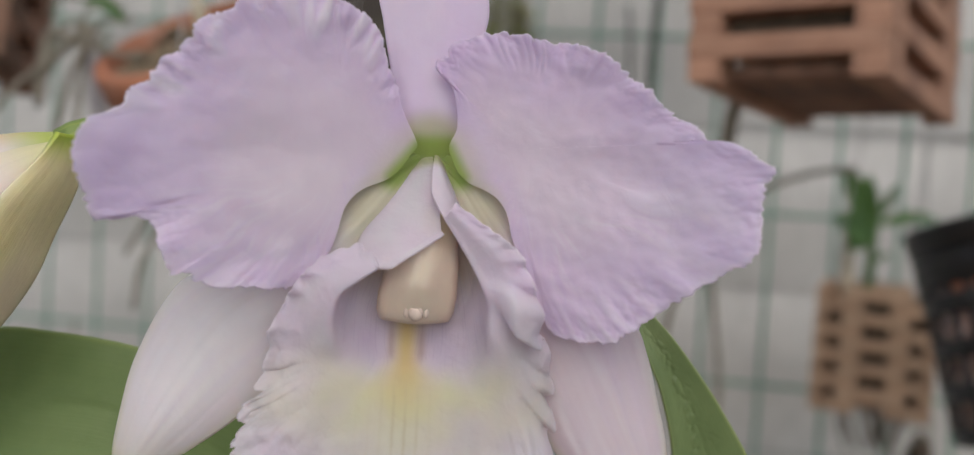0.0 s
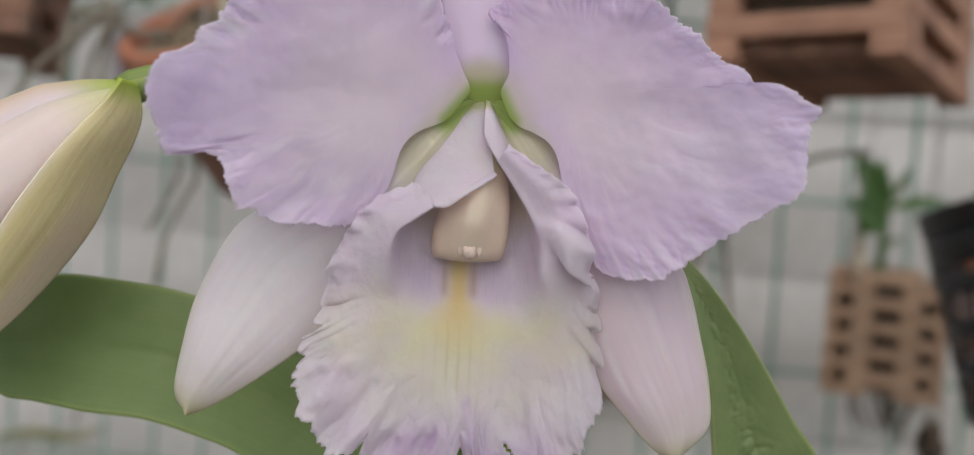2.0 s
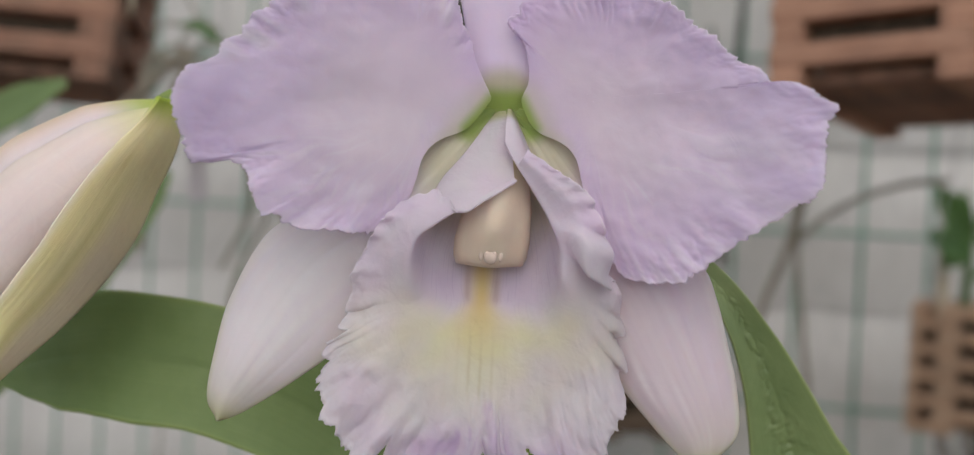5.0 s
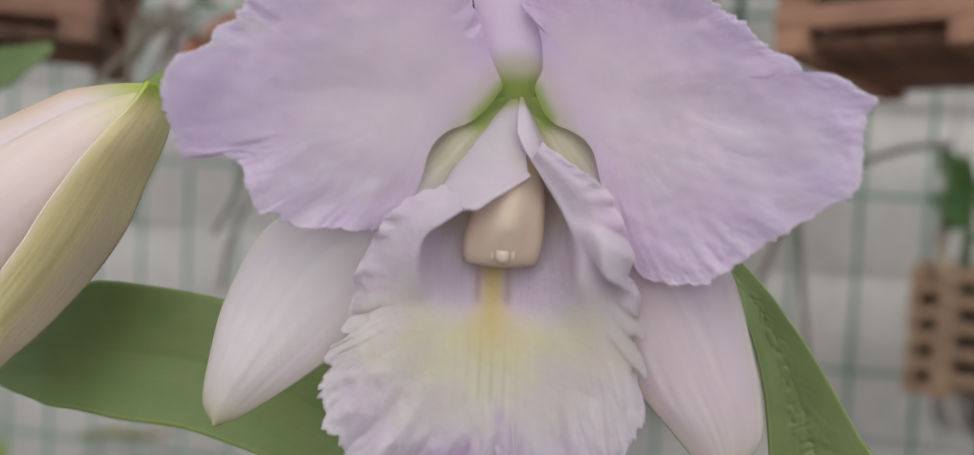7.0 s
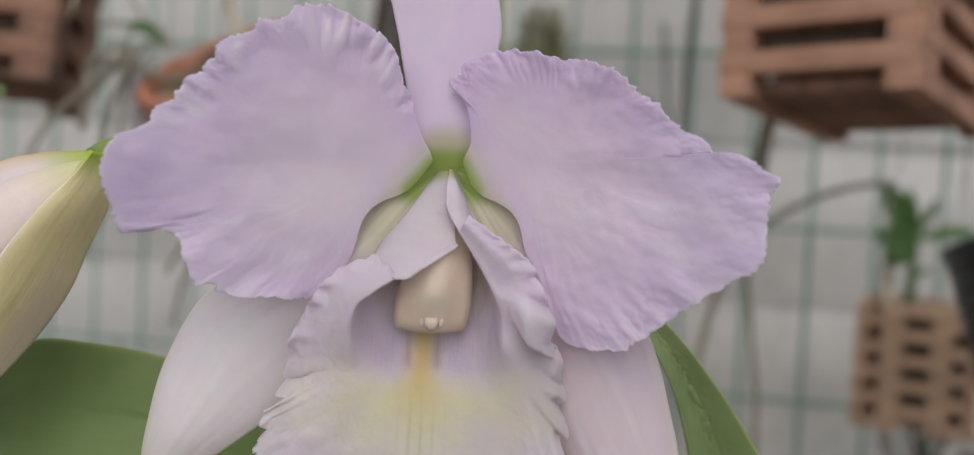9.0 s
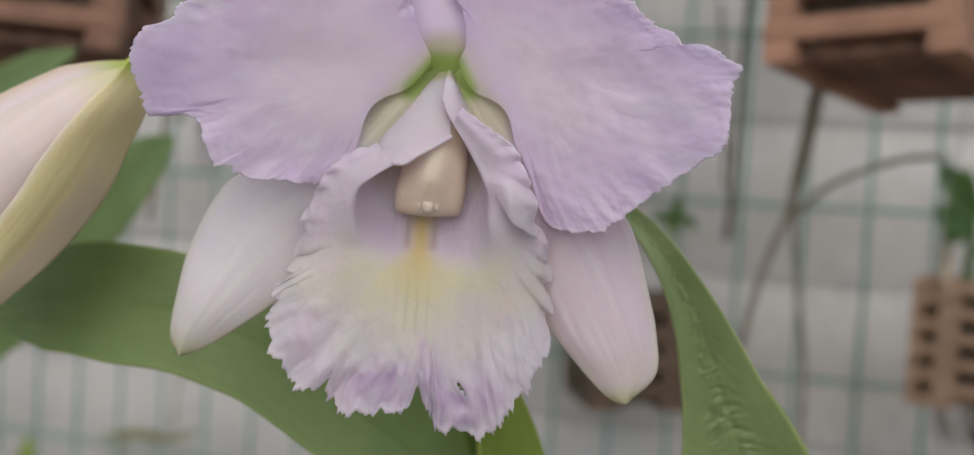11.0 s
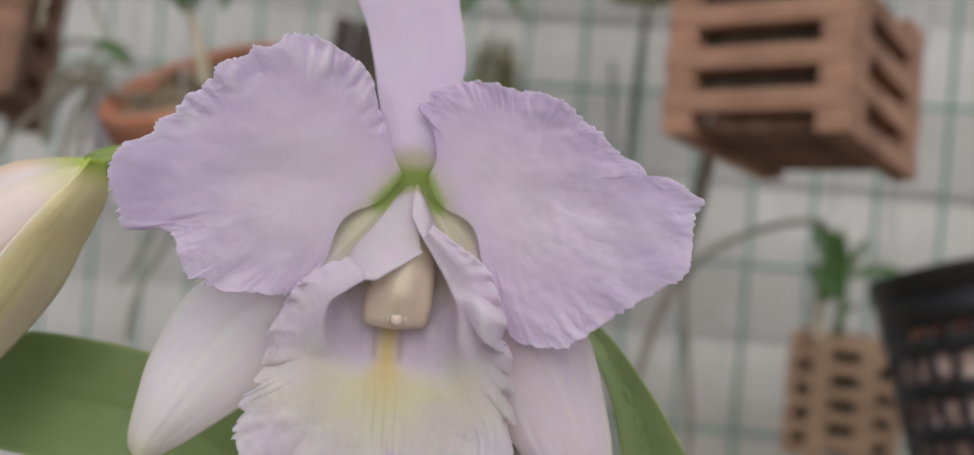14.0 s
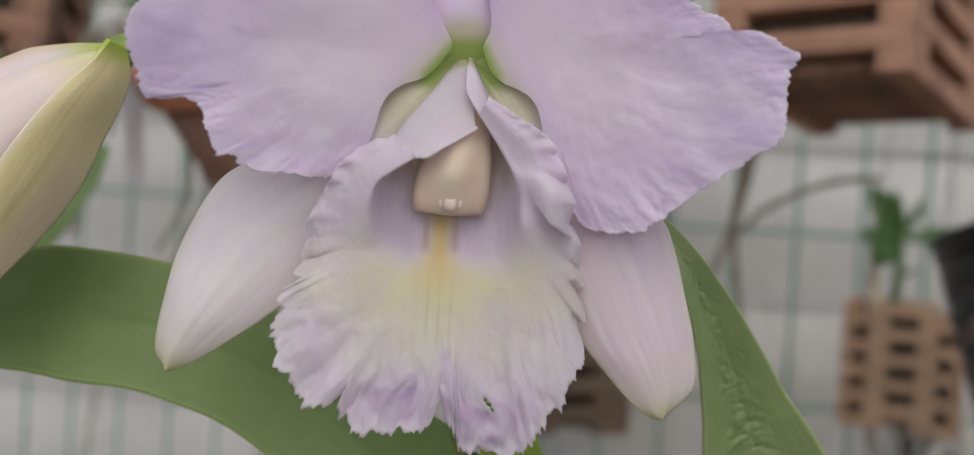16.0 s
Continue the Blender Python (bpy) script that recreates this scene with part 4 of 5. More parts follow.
blade("bud_sepal", bud,
      [(-9.76, 1.3, 0.05), (-10.2, 0.9, -0.75), (-10.85, 0.45, -1.67), (-11.77, 0.2, -3.03), (-12.6, 0.1, -4.4), (-13.25, 0.1, -5.38), (-13.8, 0.15, -6.15), (-14.1, 0.25, -6.96), (-14.5, 0.4, -8.14), (-14.72, 0.5, -9.0)],
      [(-9.55, 2.0, 0.0), (-9.44, 2.2, -1.0), (-10.0, 2.2, -2.55), (-10.6, 2.2, -4.05), (-11.4, 2.1, -5.25), (-12.0, 1.9, -6.1), (-12.7, 1.6, -6.9), (-13.85, 1.1, -8.1), (-14.45, 0.7, -8.85), (-14.75, 0.5, -9.05)],
      80, 36, 0.38, bud_mat, bud_sepal_colour, "yellow-green bud sepal with a green tip", 5.0, thick=0.0014)
band_rows = []
for i, p in enumerate(bud_axis):
    q0 = bud_rows[i]
    row = []
    for k in range(13):
        u = (-4 + k * 0.95) % 48
        a, b = q0[int(u)], q0[(int(u) + 1) % 48]
        at = a.lerp(b, u - int(u))
        centre = cm(p)
        row.append(centre + (at - centre) * 1.0 + (at - centre).normalized() * (0.0006 - 0.00055 * smooth(3, 12, k)))
    band_rows.append(row)
sheet("bud_sepal", band_rows, bud_mat, bud, "cream-yellow bud sepal along the upper edge", bud_band_colour)
tube("bud_stalk", [cm((-9.95, 2.4, -0.3)), cm((-9.55, 2.5, -0.02)), cm((-8.7, 2.8, 0.25)), cm((-7.4, 3.0, 0.60)), cm((-5.0, 3.4, 0.2)), cm((-2.2, 3.8, -2.8)), cm((-0.25, 4.2, -7.4))],
     [0.0050, 0.0046, 0.0042, 0.0036, 0.0032, 0.0030, 0.0030], stem_mat, orchid, 40, 12)
# common flower stem down into the sheath
tube("flower_stem", [cm((-0.1, 4.2, -7.3)), cm((0.5, 5.4, -10.5)), cm((1.8, 6.6, -15.5)), cm((2.4, 7.4, -22.0))], [0.0032, 0.0034, 0.0036, 0.0038], stem_mat, orchid, 24, 12)


def leaf(parent, spine, widths, facing, material, label, fold=0.25, n=90, m=34, ripple=0.0, seed=0.0, scale=CM, origin=None, tip_sharp=False, thick=0.0016, name="leaf"):
    """A strap leaf along a spine; facing is the way its upper side looks."""
    org = F0 if origin is None else origin
    path = spline(spine, n)
    run = [0.0]
    for k in range(1, len(spine)):
        run.append(run[-1] + (Vector(spine[k]) - Vector(spine[k - 1])).length)
    ws = np.array(run) / run[-1] if len(spine) == len(widths) else np.linspace(0, 1, len(widths))
    face = Vector(facing).normalized()
    rows = []
    for i, p in enumerate(path):
        s = i / (n - 1)
        d = (path[min(i + 1, n - 1)] - path[max(i - 1, 0)]).normalized()
        side = d.cross(face).normalized()
        up = side.cross(d).normalized()
        w = float(np.interp(s, ws, widths))
        row = []
        for j in range(m):
            v = 2 * j / (m - 1) - 1
            h = fold * w * (abs(v) ** 1.3 - 0.45) - 0.015 * w * math.exp(-(v / 0.06) ** 2)
            if ripple:
                band = math.exp(-((v + 0.12) / 0.38) ** 2)
                h += 0.12 * w * smooth(-0.3, -1.0, v)
                h += ripple * min(1.0, w / 1.9) * band * (wob(s * 190 + 7 * v * v, v * 3, seed) + 0.5 * wob(s * 400, v * 7, seed + 2)) * smooth(-0.5, 0.2, wob(s * 22, v * 4, seed + 7))
            h += 0.03 * w * wob(s * 6, v * 2, seed)
            row.append(org + (p + side * v * w * (1 + 0.02 * wob(s * 14, seed)) + up * h) * scale)
        rows.append(row)
    return sheet(name, rows, material, parent, label, None, thick)


FRONT = (0, -1, 0.25)
leaf(orchid, [(3.2, 7.5, -27), (2.6, 6.8, -21), (1.5, 6.0, -15.6), (-0.6, 5.3, -12.9), (-2.7, 5.0, -11.4), (-5.5, 5.0, -9.55), (-7.55, 5.1, -8.7), (-9.25, 5.2, -8.22), (-11.2, 5.4, -8.05), (-12.6, 5.6, -7.95), (-14.2, 5.8, -8.2), (-15.5, 6.0, -8.6), (-16.5, 6.2, -9.1)],
     [0.9, 1.9, 2.2, 2.1, 1.95, 1.95, 2.0, 2.05, 2.1, 2.05, 1.75, 1.05, 0.12], FRONT, leaf_mat, "broad glossy dark green leaf arching behind the flower", 0.05, 120, 40, seed=1.0)
leaf(orchid, [(3.4, 6.6, -30), (3.3, 6.2, -22), (2.95, 5.6, -15.5), (2.4, 5.2, -12.2), (1.6, 5.0, -9.6), (0.9, 4.9, -8.2)],
     [0.9, 1.3, 1.5, 1.2, 0.7, 0.15], (0.5, -1, 0.1), leaf_pale_mat, "yellow-green sheath leaf round the flower stem", 0.35, 60, 24, seed=2.0)
leaf(orchid, [(11.89, 5.4, -29.34), (11.37, 5.0, -21.96), (10.89, 4.4, -16.15), (10.61, 4.0, -13.52), (10.02, 3.7, -11.41), (9.27, 3.5, -9.51), (8.50, 3.3, -7.61), (7.68, 3.2, -6.03), (6.78, 3.2, -4.76), (5.88, 3.3, -3.92), (5.14, 3.4, -3.49)],
     [1.79, 2.43, 2.75, 2.57, 1.98, 1.33, 0.89, 0.59, 0.42, 0.32, 0.11], (-0.25, -1, 0.2), leaf_rough_mat, "broad green leaf with wrinkled ripples beside the flower", 0.16, 440, 44, ripple=0.20, seed=4.0)
# pseudobulbs that carry the leaves, down into the pot
for x, y, r in ((3.2, 7.6, 0.011), (11.2, 6.0, 0.012)):
    tube("pseudobulb", [cm((x, y, -26.0)), cm((x - 0.3, y + 0.4, -33)), cm((x - 1.5, y + 0.8, -42)), cm((x - 2.5, y + 1.0, -52))], [0.008, r, r * 1.1, 0.007], stem_mat, orchid, 24, 14)

# ---- pots, baskets and hanging plants ----
def turned(name, profile, material, parent, at, turn, label="", sides=48):
    """A turned vessel from (radius, height) pairs, in metres, at a place with a tilt."""
    m = Matrix.Translation(at) @ turn
    rows = []
    for r, z in profile:
        rows.append([m @ Vector((r * math.cos(2 * math.pi * k / sides), r * math.sin(2 * math.pi * k / sides), z)) for k in range(sides)])
    return sheet(name, rows, material, parent, label, closed=True)


def tilt(rx=0.0, ry=0.0, rz=0.0):
    return Euler([radians(a) for a in (rx, ry, rz)]).to_matrix().to_4x4()


def chips(name, parent, at, turn, radius, count, material, seed, size=0.010):
    """Loose bark on top of a pot, one lump of stuff."""
    rng = random.Random(seed)
    bm = bmesh.new()
    m = Matrix.Translation(at) @ turn
    for k in range(count):
        r, q = radius * math.sqrt(rng.random()), rng.random() * 6.283
        s = size * (0.5 + rng.random())
        spin = Euler((rng.random() * 6, rng.random() * 6, rng.random() * 6)).to_matrix().to_4x4()
        box(bm, (0, 0, 0), (1, 1, 1))
        bm.verts.ensure_lookup_table()
        mm = m @ Matrix.Translation((r * math.cos(q), r * math.sin(q), rng.random() * 0.012)) @ spin @ Matrix.Diagonal((s * 1.6, s, s * 0.6, 1))
        for v in bm.verts[-8:]:
            v.co = mm @ v.co
    ob = part(name, bm, material, parent, shade=False)
    ob["kind"] = "stuff"
    return ob


def clay_pot(at, turn, R, H, material, label, seed, rim_h=0.032):
    pot = thing("clay_pot", at, label, "flower pot", "hanging clay pots")
    wall = 0.008
    turned("body", [(0.001, -H), (R * 0.62, -H), (R * 0.64, -H + 0.004), (R * 0.87, -rim_h), (R * 0.87, -rim_h + 0.004), (R * 0.80, -0.03), (R * 0.78, -0.045), (0.001, -0.045)], material, pot, at, turn)
    turned("rim", [(R * 0.86, -rim_h), (R * 0.955, -rim_h), (R * 0.985, -rim_h + 0.004), (R, -0.005), (R * 0.985, 0.0), (R - wall - 0.002, 0.0), (R - wall - 0.004, -0.004), (R * 0.84, -rim_h)], clay_mat, pot, at, turn)
    chips("bark_mix", pot, at + turn.to_3x3() @ Vector((0, 0, -0.026)), turn, R * 0.82, 320, bark_mat, seed)
    return pot


def hang_wire(parent, a, b, r=0.0009):
    return rod_between("hanging_wire", a, b, r, steel_mat, parent, 6)


RAIL_Z = 2.12
rail = tagged(new("hanging_rail"), "plain steel rails above the hanging pots", "rail", kind="structure")
for y in (0.60, 0.80, 1.06):
    rod_between("rail_pipe", Vector((-1.6, y, RAIL_Z)), Vector((1.6, y, RAIL_Z)), 0.012, steel_mat, rail, 12)
for x in (-1.6, 1.6):
    for y in (0.60, 0.80, 1.06):
        rod_between("rail_post", Vector((x, y, 0.0)), Vector((x, y, RAIL_Z)), 0.014, steel_mat, rail, 12)


def slat_basket(at, turn, W, D, H, courses, thick, material, label, group="wooden slat baskets", block=0.0, pierced=0.0, side_block=0.0, floor_shade=None):
    """A hanging basket of crossed sticks, stacked course by course round a floor of slats. at: middle of its base."""
    basket = thing("slat_basket", at, label, "plant basket", group)
    m = Matrix.Translation(at) @ turn
    pitch = H / (2 * courses)
    stick = pitch * 0.99
    meshes = {}

    def piece(name, size, place, stuff=None):
        key = tuple(round(s, 4) for s in size) + (name,)
        if key not in meshes:
            bm = bmesh.new()
            box(bm, (0, 0, 0), size, bevel=0.0012)
            me = bpy.data.meshes.new(name)
            bm.to_mesh(me)
            bm.free()
            me.materials.append(stuff or material)
            meshes[key] = me
        ob = new(name, meshes[key])
        ob.parent = basket
        ob.matrix_parent_inverse = Matrix.Translation(at).inverted()
        ob.matrix_basis = m @ Matrix.Translation(place)
        return ob

    rng = random.Random(int(W * 9000) + int(at.x * 700))
    for c in range(courses):
        za, zb = (2 * c + 0.5) * pitch, (2 * c + 1.5) * pitch
        for s in (-1, 1):
            piece("slat", (thick, D, stick), (s * (W - thick) / 2 + rng.uniform(-1, 1) * 0.001, 0, za))
            if pierced:
                end = 0.013
                piece("slat", (W - 2 * end - 2 * pierced, thick, stick), (0, s * (D - thick) / 2, zb))
                for t in (-1, 1):
                    piece("corner_block", (end, thick, stick), (t * (W - end) / 2, s * (D - thick) / 2, zb))
            else:
                piece("slat", (W, thick, stick), (rng.uniform(-1, 1) * 0.0015, s * (D - thick) / 2, zb))
            if block:
                for t in (-1, 1):
                    wide, deep = block - thick, (side_block or block) - thick
                    piece("corner_block", (wide, thick * 0.94, stick), (t * (W / 2 - thick - wide / 2), s * (D - thick * 1.04) / 2, za))
                    piece("corner_block", (thick * 0.94, deep, stick), (s * (W - thick * 1.04) / 2, t * (D / 2 - thick - deep / 2), zb))
    # floor slats: shade under the basket is put into their darker wood
    for k in range(5):
        piece("floor_slat", (W * 0.1715, D - 2.1 * thick, thick * 0.5), ((k - 2) * W * 0.172, 0, pitch * 0.6), floor_shade)
    fibre = bmesh.new()
    box(fibre, (0, 0, 0), (W - 2.2 * thick, D - 2.2 * thick, H * 0.66), bevel=0.006)
    bmesh.ops.subdivide_edges(fibre, edges=fibre.edges[:], cuts=4, use_grid_fill=True)
    for v in fibre.verts:
        v.co += Vector((wob(v.co.y * 60, v.co.z * 60), wob(v.co.x * 60, v.co.z * 60, 3), wob(v.co.x * 60, v.co.y * 60, 5))) * 0.004
        v.co = m @ (v.co + Vector((0, 0, pitch * 1.8 + H * 0.33)))
    part("fibre_fill", fibre, fibre_mat, basket, "dark root fibre packed in the basket")
    return basket, m


# large basket, seen from below
AT = Vector((0.354, 0.616, 1.272))
TURN = tilt(-4.6, -2, -39)
basket, BM = slat_basket(AT, TURN, 0.157, 0.250, 0.147, 4, 0.020, wood_mat, "reddish wooden slat basket hanging from thin steel wires", block=0.026, side_block=0.055, floor_shade=wood_old_shade_mat)
chips("bark_mix", basket, BM @ Vector((0, 0, 0.095)), TURN, 0.060, 420, bark_mat, 11, 0.014)
for sx in (-1, 1):
    for sy in (-1, 1):
        hang_wire(basket, BM @ Vector((sx * 0.068, sy * 0.112, 0.150)), BM @ Vector((sx * 0.02, sy * 0.02, 0.52)))
rod_between("hook", BM @ Vector((0, 0, 0.52)), Vector(((BM @ Vector((0, 0, 0.52))).x, 0.60, RAIL_Z)), 0.0016, steel_mat, basket, 6)


def shoot(name, at, label, stem_points, leaves, radius=0.004, material=None, group="small potted orchids"):
    """A young orchid: one cane and strap leaves, in centimetres from its foot."""
    plant = thing(name, at, label, "orchid", group)
    tube("cane", [at + Vector(p) * CM for p in stem_points], [radius * 1.3, radius, radius * 0.8], material or stem_mat, plant, 20, 10)
    for k, (spine, width, facing) in enumerate(leaves):
        leaf(plant, spine, [width * 0.25, width * 0.8, width, width * 0.85, width * 0.1], facing, leaf_far_mat, "", 0.25, 30, 10, seed=k + at.x * 10, origin=at, thick=0.0012)
    return plant


shoot("basket_orchid", BM @ Vector((0.02, 0, 0.115)), "young green orchid cane growing in the wooden basket",
      [(0, 0, 0), (0.2, 0, 7), (0.4, 0, 15)],
      [([(0.2, 0, 6), (-1.5, -0.3, 8), (-3.5, -0.6, 8.6), (-5.2, -0.8, 8.0)], 0.9, (0, -1, 0.6)),
       ([(0.3, 0, 9), (2.0, -0.3, 12), (4.0, -0.5, 14), (5.5, -0.8, 14.5)], 1.0, (0, -1, 0.6)),
       ([(0.4, 0, 14), (-0.5, -0.3, 17), (-1.8, -0.5, 20), (-3.2, -0.7, 22)], 1.0, (0, -1, 0.3))])

# roots trailing from the basket
roots = thing("aerial_roots", AT, "long grey-brown aerial roots trailing below the wooden basket", "roots")
for pts, r in (([(29.5, 70, 8.0), (28.9, 72, 0.4), (28.4, 73, -4.5), (26.4, 74, -11), (25.2, 75, -18)], 0.0042),
               ([(30.2, 70, 8.0), (29.8, 72, 1.5), (29.0, 73, -4), (30.2, 74, -12), (31.6, 75, -20), (31.8, 75, -30)], 0.0032),
               ([(29.2, 72, -4.2), (31.2, 73, -2.4), (33.6, 74, -0.9), (37.5, 75, 0.8), (41.3, 76, 1.8), (45, 77, 2.2)], 0.0032)):
    tube("root", [cm(p) for p in pts], r, root_mat, roots, 30, 8)
for pts, r in (([(31.8, 112, 31), (31.0, 112, 16.8), (30.7, 112, 1.4), (30.2, 112, -9)], 0.004), ([(27.5, 112, 23), (28.2, 112, 15), (29.0, 112, 8), (29.6, 112, -2)], 0.0028)):
    mount_root = thing("hanging_stem", cm(pts[0]), "thin dry dark stem hanging before the wire mesh", "stem", "dry hanging stems")
    tube("stem", [cm(p) for p in pts], r, slab_mat, mount_root, 20, 6)

# basket at the other side, tilted
AT2 = Vector((-0.441, 0.705, 1.260))
TURN2 = tilt(-13, 2, 4)
basket2, BM2 = slat_basket(AT2, TURN2, 0.168, 0.125, 0.160, 4, 0.020, wood_old_shade_mat, "reddish wooden slat basket with dry roots over its edge", block=0.034, floor_shade=wood_old_shade_mat)
chips("bark_mix", basket2, BM2 @ Vector((0, 0, 0.11)), TURN2, 0.054, 420, bark_mat, 12, 0.014)
for sx in (-1, 1):
    for sy in (-1, 1):
        hang_wire(basket2, BM2 @ Vector((sx * 0.075, sy * 0.052, 0.155)), BM2 @ Vector((sx * 0.02, sy * 0.02, 0.50)))
rod_between("hook", BM2 @ Vector((0, 0, 0.50)), Vector(((BM2 @ Vector((0, 0, 0.5))).x, 0.60, RAIL_Z)), 0.0016, steel_mat, basket2, 6)
dry = thing("dry_roots", cm((-30, 62, 12)), "tangle of dry brown roots hanging from the basket", "roots")
rng = random.Random(5)
for k in range(12):
    x, z = -33 + rng.uniform(-3.5, 2.5), 19.5 + rng.uniform(-1, 1.2)
    tube("root", [cm((x, 58 + rng.uniform(-1, 4), z)), cm((x + rng.uniform(0, 3), 57, z + rng.uniform(-2, 1))), cm((x + rng.uniform(1, 4.5), 58, z - rng.uniform(2, 7)))],
         rng.uniform(0.0008, 0.0022), bulb_mat, dry, 10, 5)
for pts, r in (([(-27, 60, 9.5), (-30.5, 61, 6.5), (-34, 62, 3.5), (-36.2, 62, -1), (-37.4, 62, -7), (-37.8, 62, -16)], 0.0026),
               ([(-26.5, 60, 9.0), (-28.6, 61, 5), (-30, 62, -1), (-30.8, 62, -8)], 0.0026), ([(-25, 60, 11), (-27, 60, 14), (-29, 60, 19.5), (-31, 60, 21)], 0.0015),
               ([(-22.5, 57, 17.2), (-24.3, 57, 18.6), (-27, 58, 20.6), (-30, 59, 21.6)], 0.0018)):
    tube("root", [cm(p) for p in pts], r, root_mat, dry, 24, 7)

rng = random.Random(15)
for k in range(9):
    x, z = -27.5 + rng.uniform(-2.5, 2.5), 9.5 + rng.uniform(-2.0, 2.5)
    dx = rng.uniform(-6.5, -2.0)
    tube("root", [cm((x + 2.5, 60, z + rng.uniform(-0.5, 1.0))), cm((x, 60.5, z)), cm((x + dx * 0.6, 61, z + rng.uniform(-2.5, 0.5))), cm((x + dx, 62, z + rng.uniform(-7, -1)))], rng.uniform(0.0012, 0.0026), root_mat, dry, 14, 6)
for pts in ([(-21.8, 63, 2), (-20.1, 63, -3.5), (-20.7, 63, -5.4), (-21.6, 63, -7.2), (-22.7, 63, -10), (-23.2, 63, -13.6)], [(-23.4, 62, 8), (-22.0, 63, 1), (-21.6, 63, -3.7), (-22.3, 63, -5.6), (-24.0, 63, -9)]):
    tube("root", [cm(p) for p in pts], 0.0024, root_mat, dry, 20, 6)

# tilted clay pot with an orchid
POT_AT = cm((-18.4, 60, 9.4))
POT_TURN = tilt(24, -21, 0)
clay_pot(POT_AT, POT_TURN, 0.086, 0.145, clay_old_mat, "weathered terracotta pot hanging tilted, full of bark chips", 21)
for q in (0.4, 2.5, 4.6):
    hang_wire(bpy.data.objects["clay_pot"], POT_AT + POT_TURN.to_3x3() @ Vector((0.084 * math.cos(q), 0.084 * math.sin(q), -0.004)), Vector((POT_AT.x, 0.60, RAIL_Z)))
shoot("pot_orchid", POT_AT + Vector((0.010, -0.012, -0.006)), "green orchid with upright strap leaves in the tilted clay pot",
      [(0, 0, 0), (-0.8, 0, 3.2), (-1.9, 0, 6.2)],
      [([(-1.4, 0, 5.0), (-2.5, -0.6, 9), (-3.6, -0.9, 12.6), (-4.4, -1.1, 15.5), (-5.2, -1.3, 19.5)], 1.25, (0.3, -1, 0.2)),
       ([(-1.6, 0, 5.6), (-1.3, -0.3, 10.6), (0.3, -0.7, 12.3), (1.2, -1.0, 9.4), (1.25, -1.1, 6.4)], 1.35, (0.2, -1, 0.1)),
       ([(-2.6, -0.5, 10.2), (-1.4, -0.2, 12.6), (0.3, 0.0, 13.6), (2.4, 0.1, 13.4)], 0.75, (0, -1, 0.5)),
       ([(-3.2, -0.6, 11.6), (-2.2, -0.4, 15.0), (-1.0, -0.2, 17.6), (0.6, 0.0, 19.6)], 0.85, (0, -1, 0.3)),
       ([(-1.6, 0, 5.5), (-3.6, 0.2, 7.6), (-5.0, 0.3, 8.6), (-5.9, 0.3, 8.0)], 0.35, (0, -1, 0.5)),
       ([(-6.2, 0, 1.0), (-7.2, 0, 2.0), (-8.4, 0, 2.6), (-9.8, 0, 2.6)], 0.55, (0, -1, 0.5))], 0.005, bulb_mat)
strip = thing("plastic_strip", cm((-27.2, 64, 3)), "grey plastic label strip hanging beside the clay pot", "label")
bm = bmesh.new()
box(bm, cm((-26.9, 64, 2.2)), (0.016, 0.001, 0.11), Euler((0, radians(-4), 0)).to_quaternion(), 0.0003)
part("strip", bm, tag_dim_mat, strip)
hang_wire(strip, cm((-27.2, 64, 7.5)), cm((-24.6, 61, 9.2)), 0.0006)

# larger clay pot with a cane orchid
POT2_AT = cm((3.4, 82, 5.0))
POT2_TURN = tilt(-3, 8, 0)
pot2 = clay_pot(POT2_AT, POT2_TURN, 0.122, 0.17, clay_mat, "orange terracotta pot with a white plant label on its rim", 31, 0.044)
for q in (0.9, 3.0, 5.1):
    hang_wire(pot2, POT2_AT + POT2_TURN.to_3x3() @ Vector((0.119 * math.cos(q), 0.119 * math.sin(q), -0.006)), Vector((POT2_AT.x, 0.80, RAIL_Z)))
plate = thing("plant_label", cm((10.6, 70.5, 2.0)), "white plastic plant label stuck on the clay pot rim", "label")
bm = bmesh.new()
box(bm, cm((11.2, 71.6, 1.6)), (0.050, 0.0016, 0.016), Euler((0, radians(-14), radians(32))).to_quaternion(), 0.0005)
part("plate", bm, tag_mat, plate)
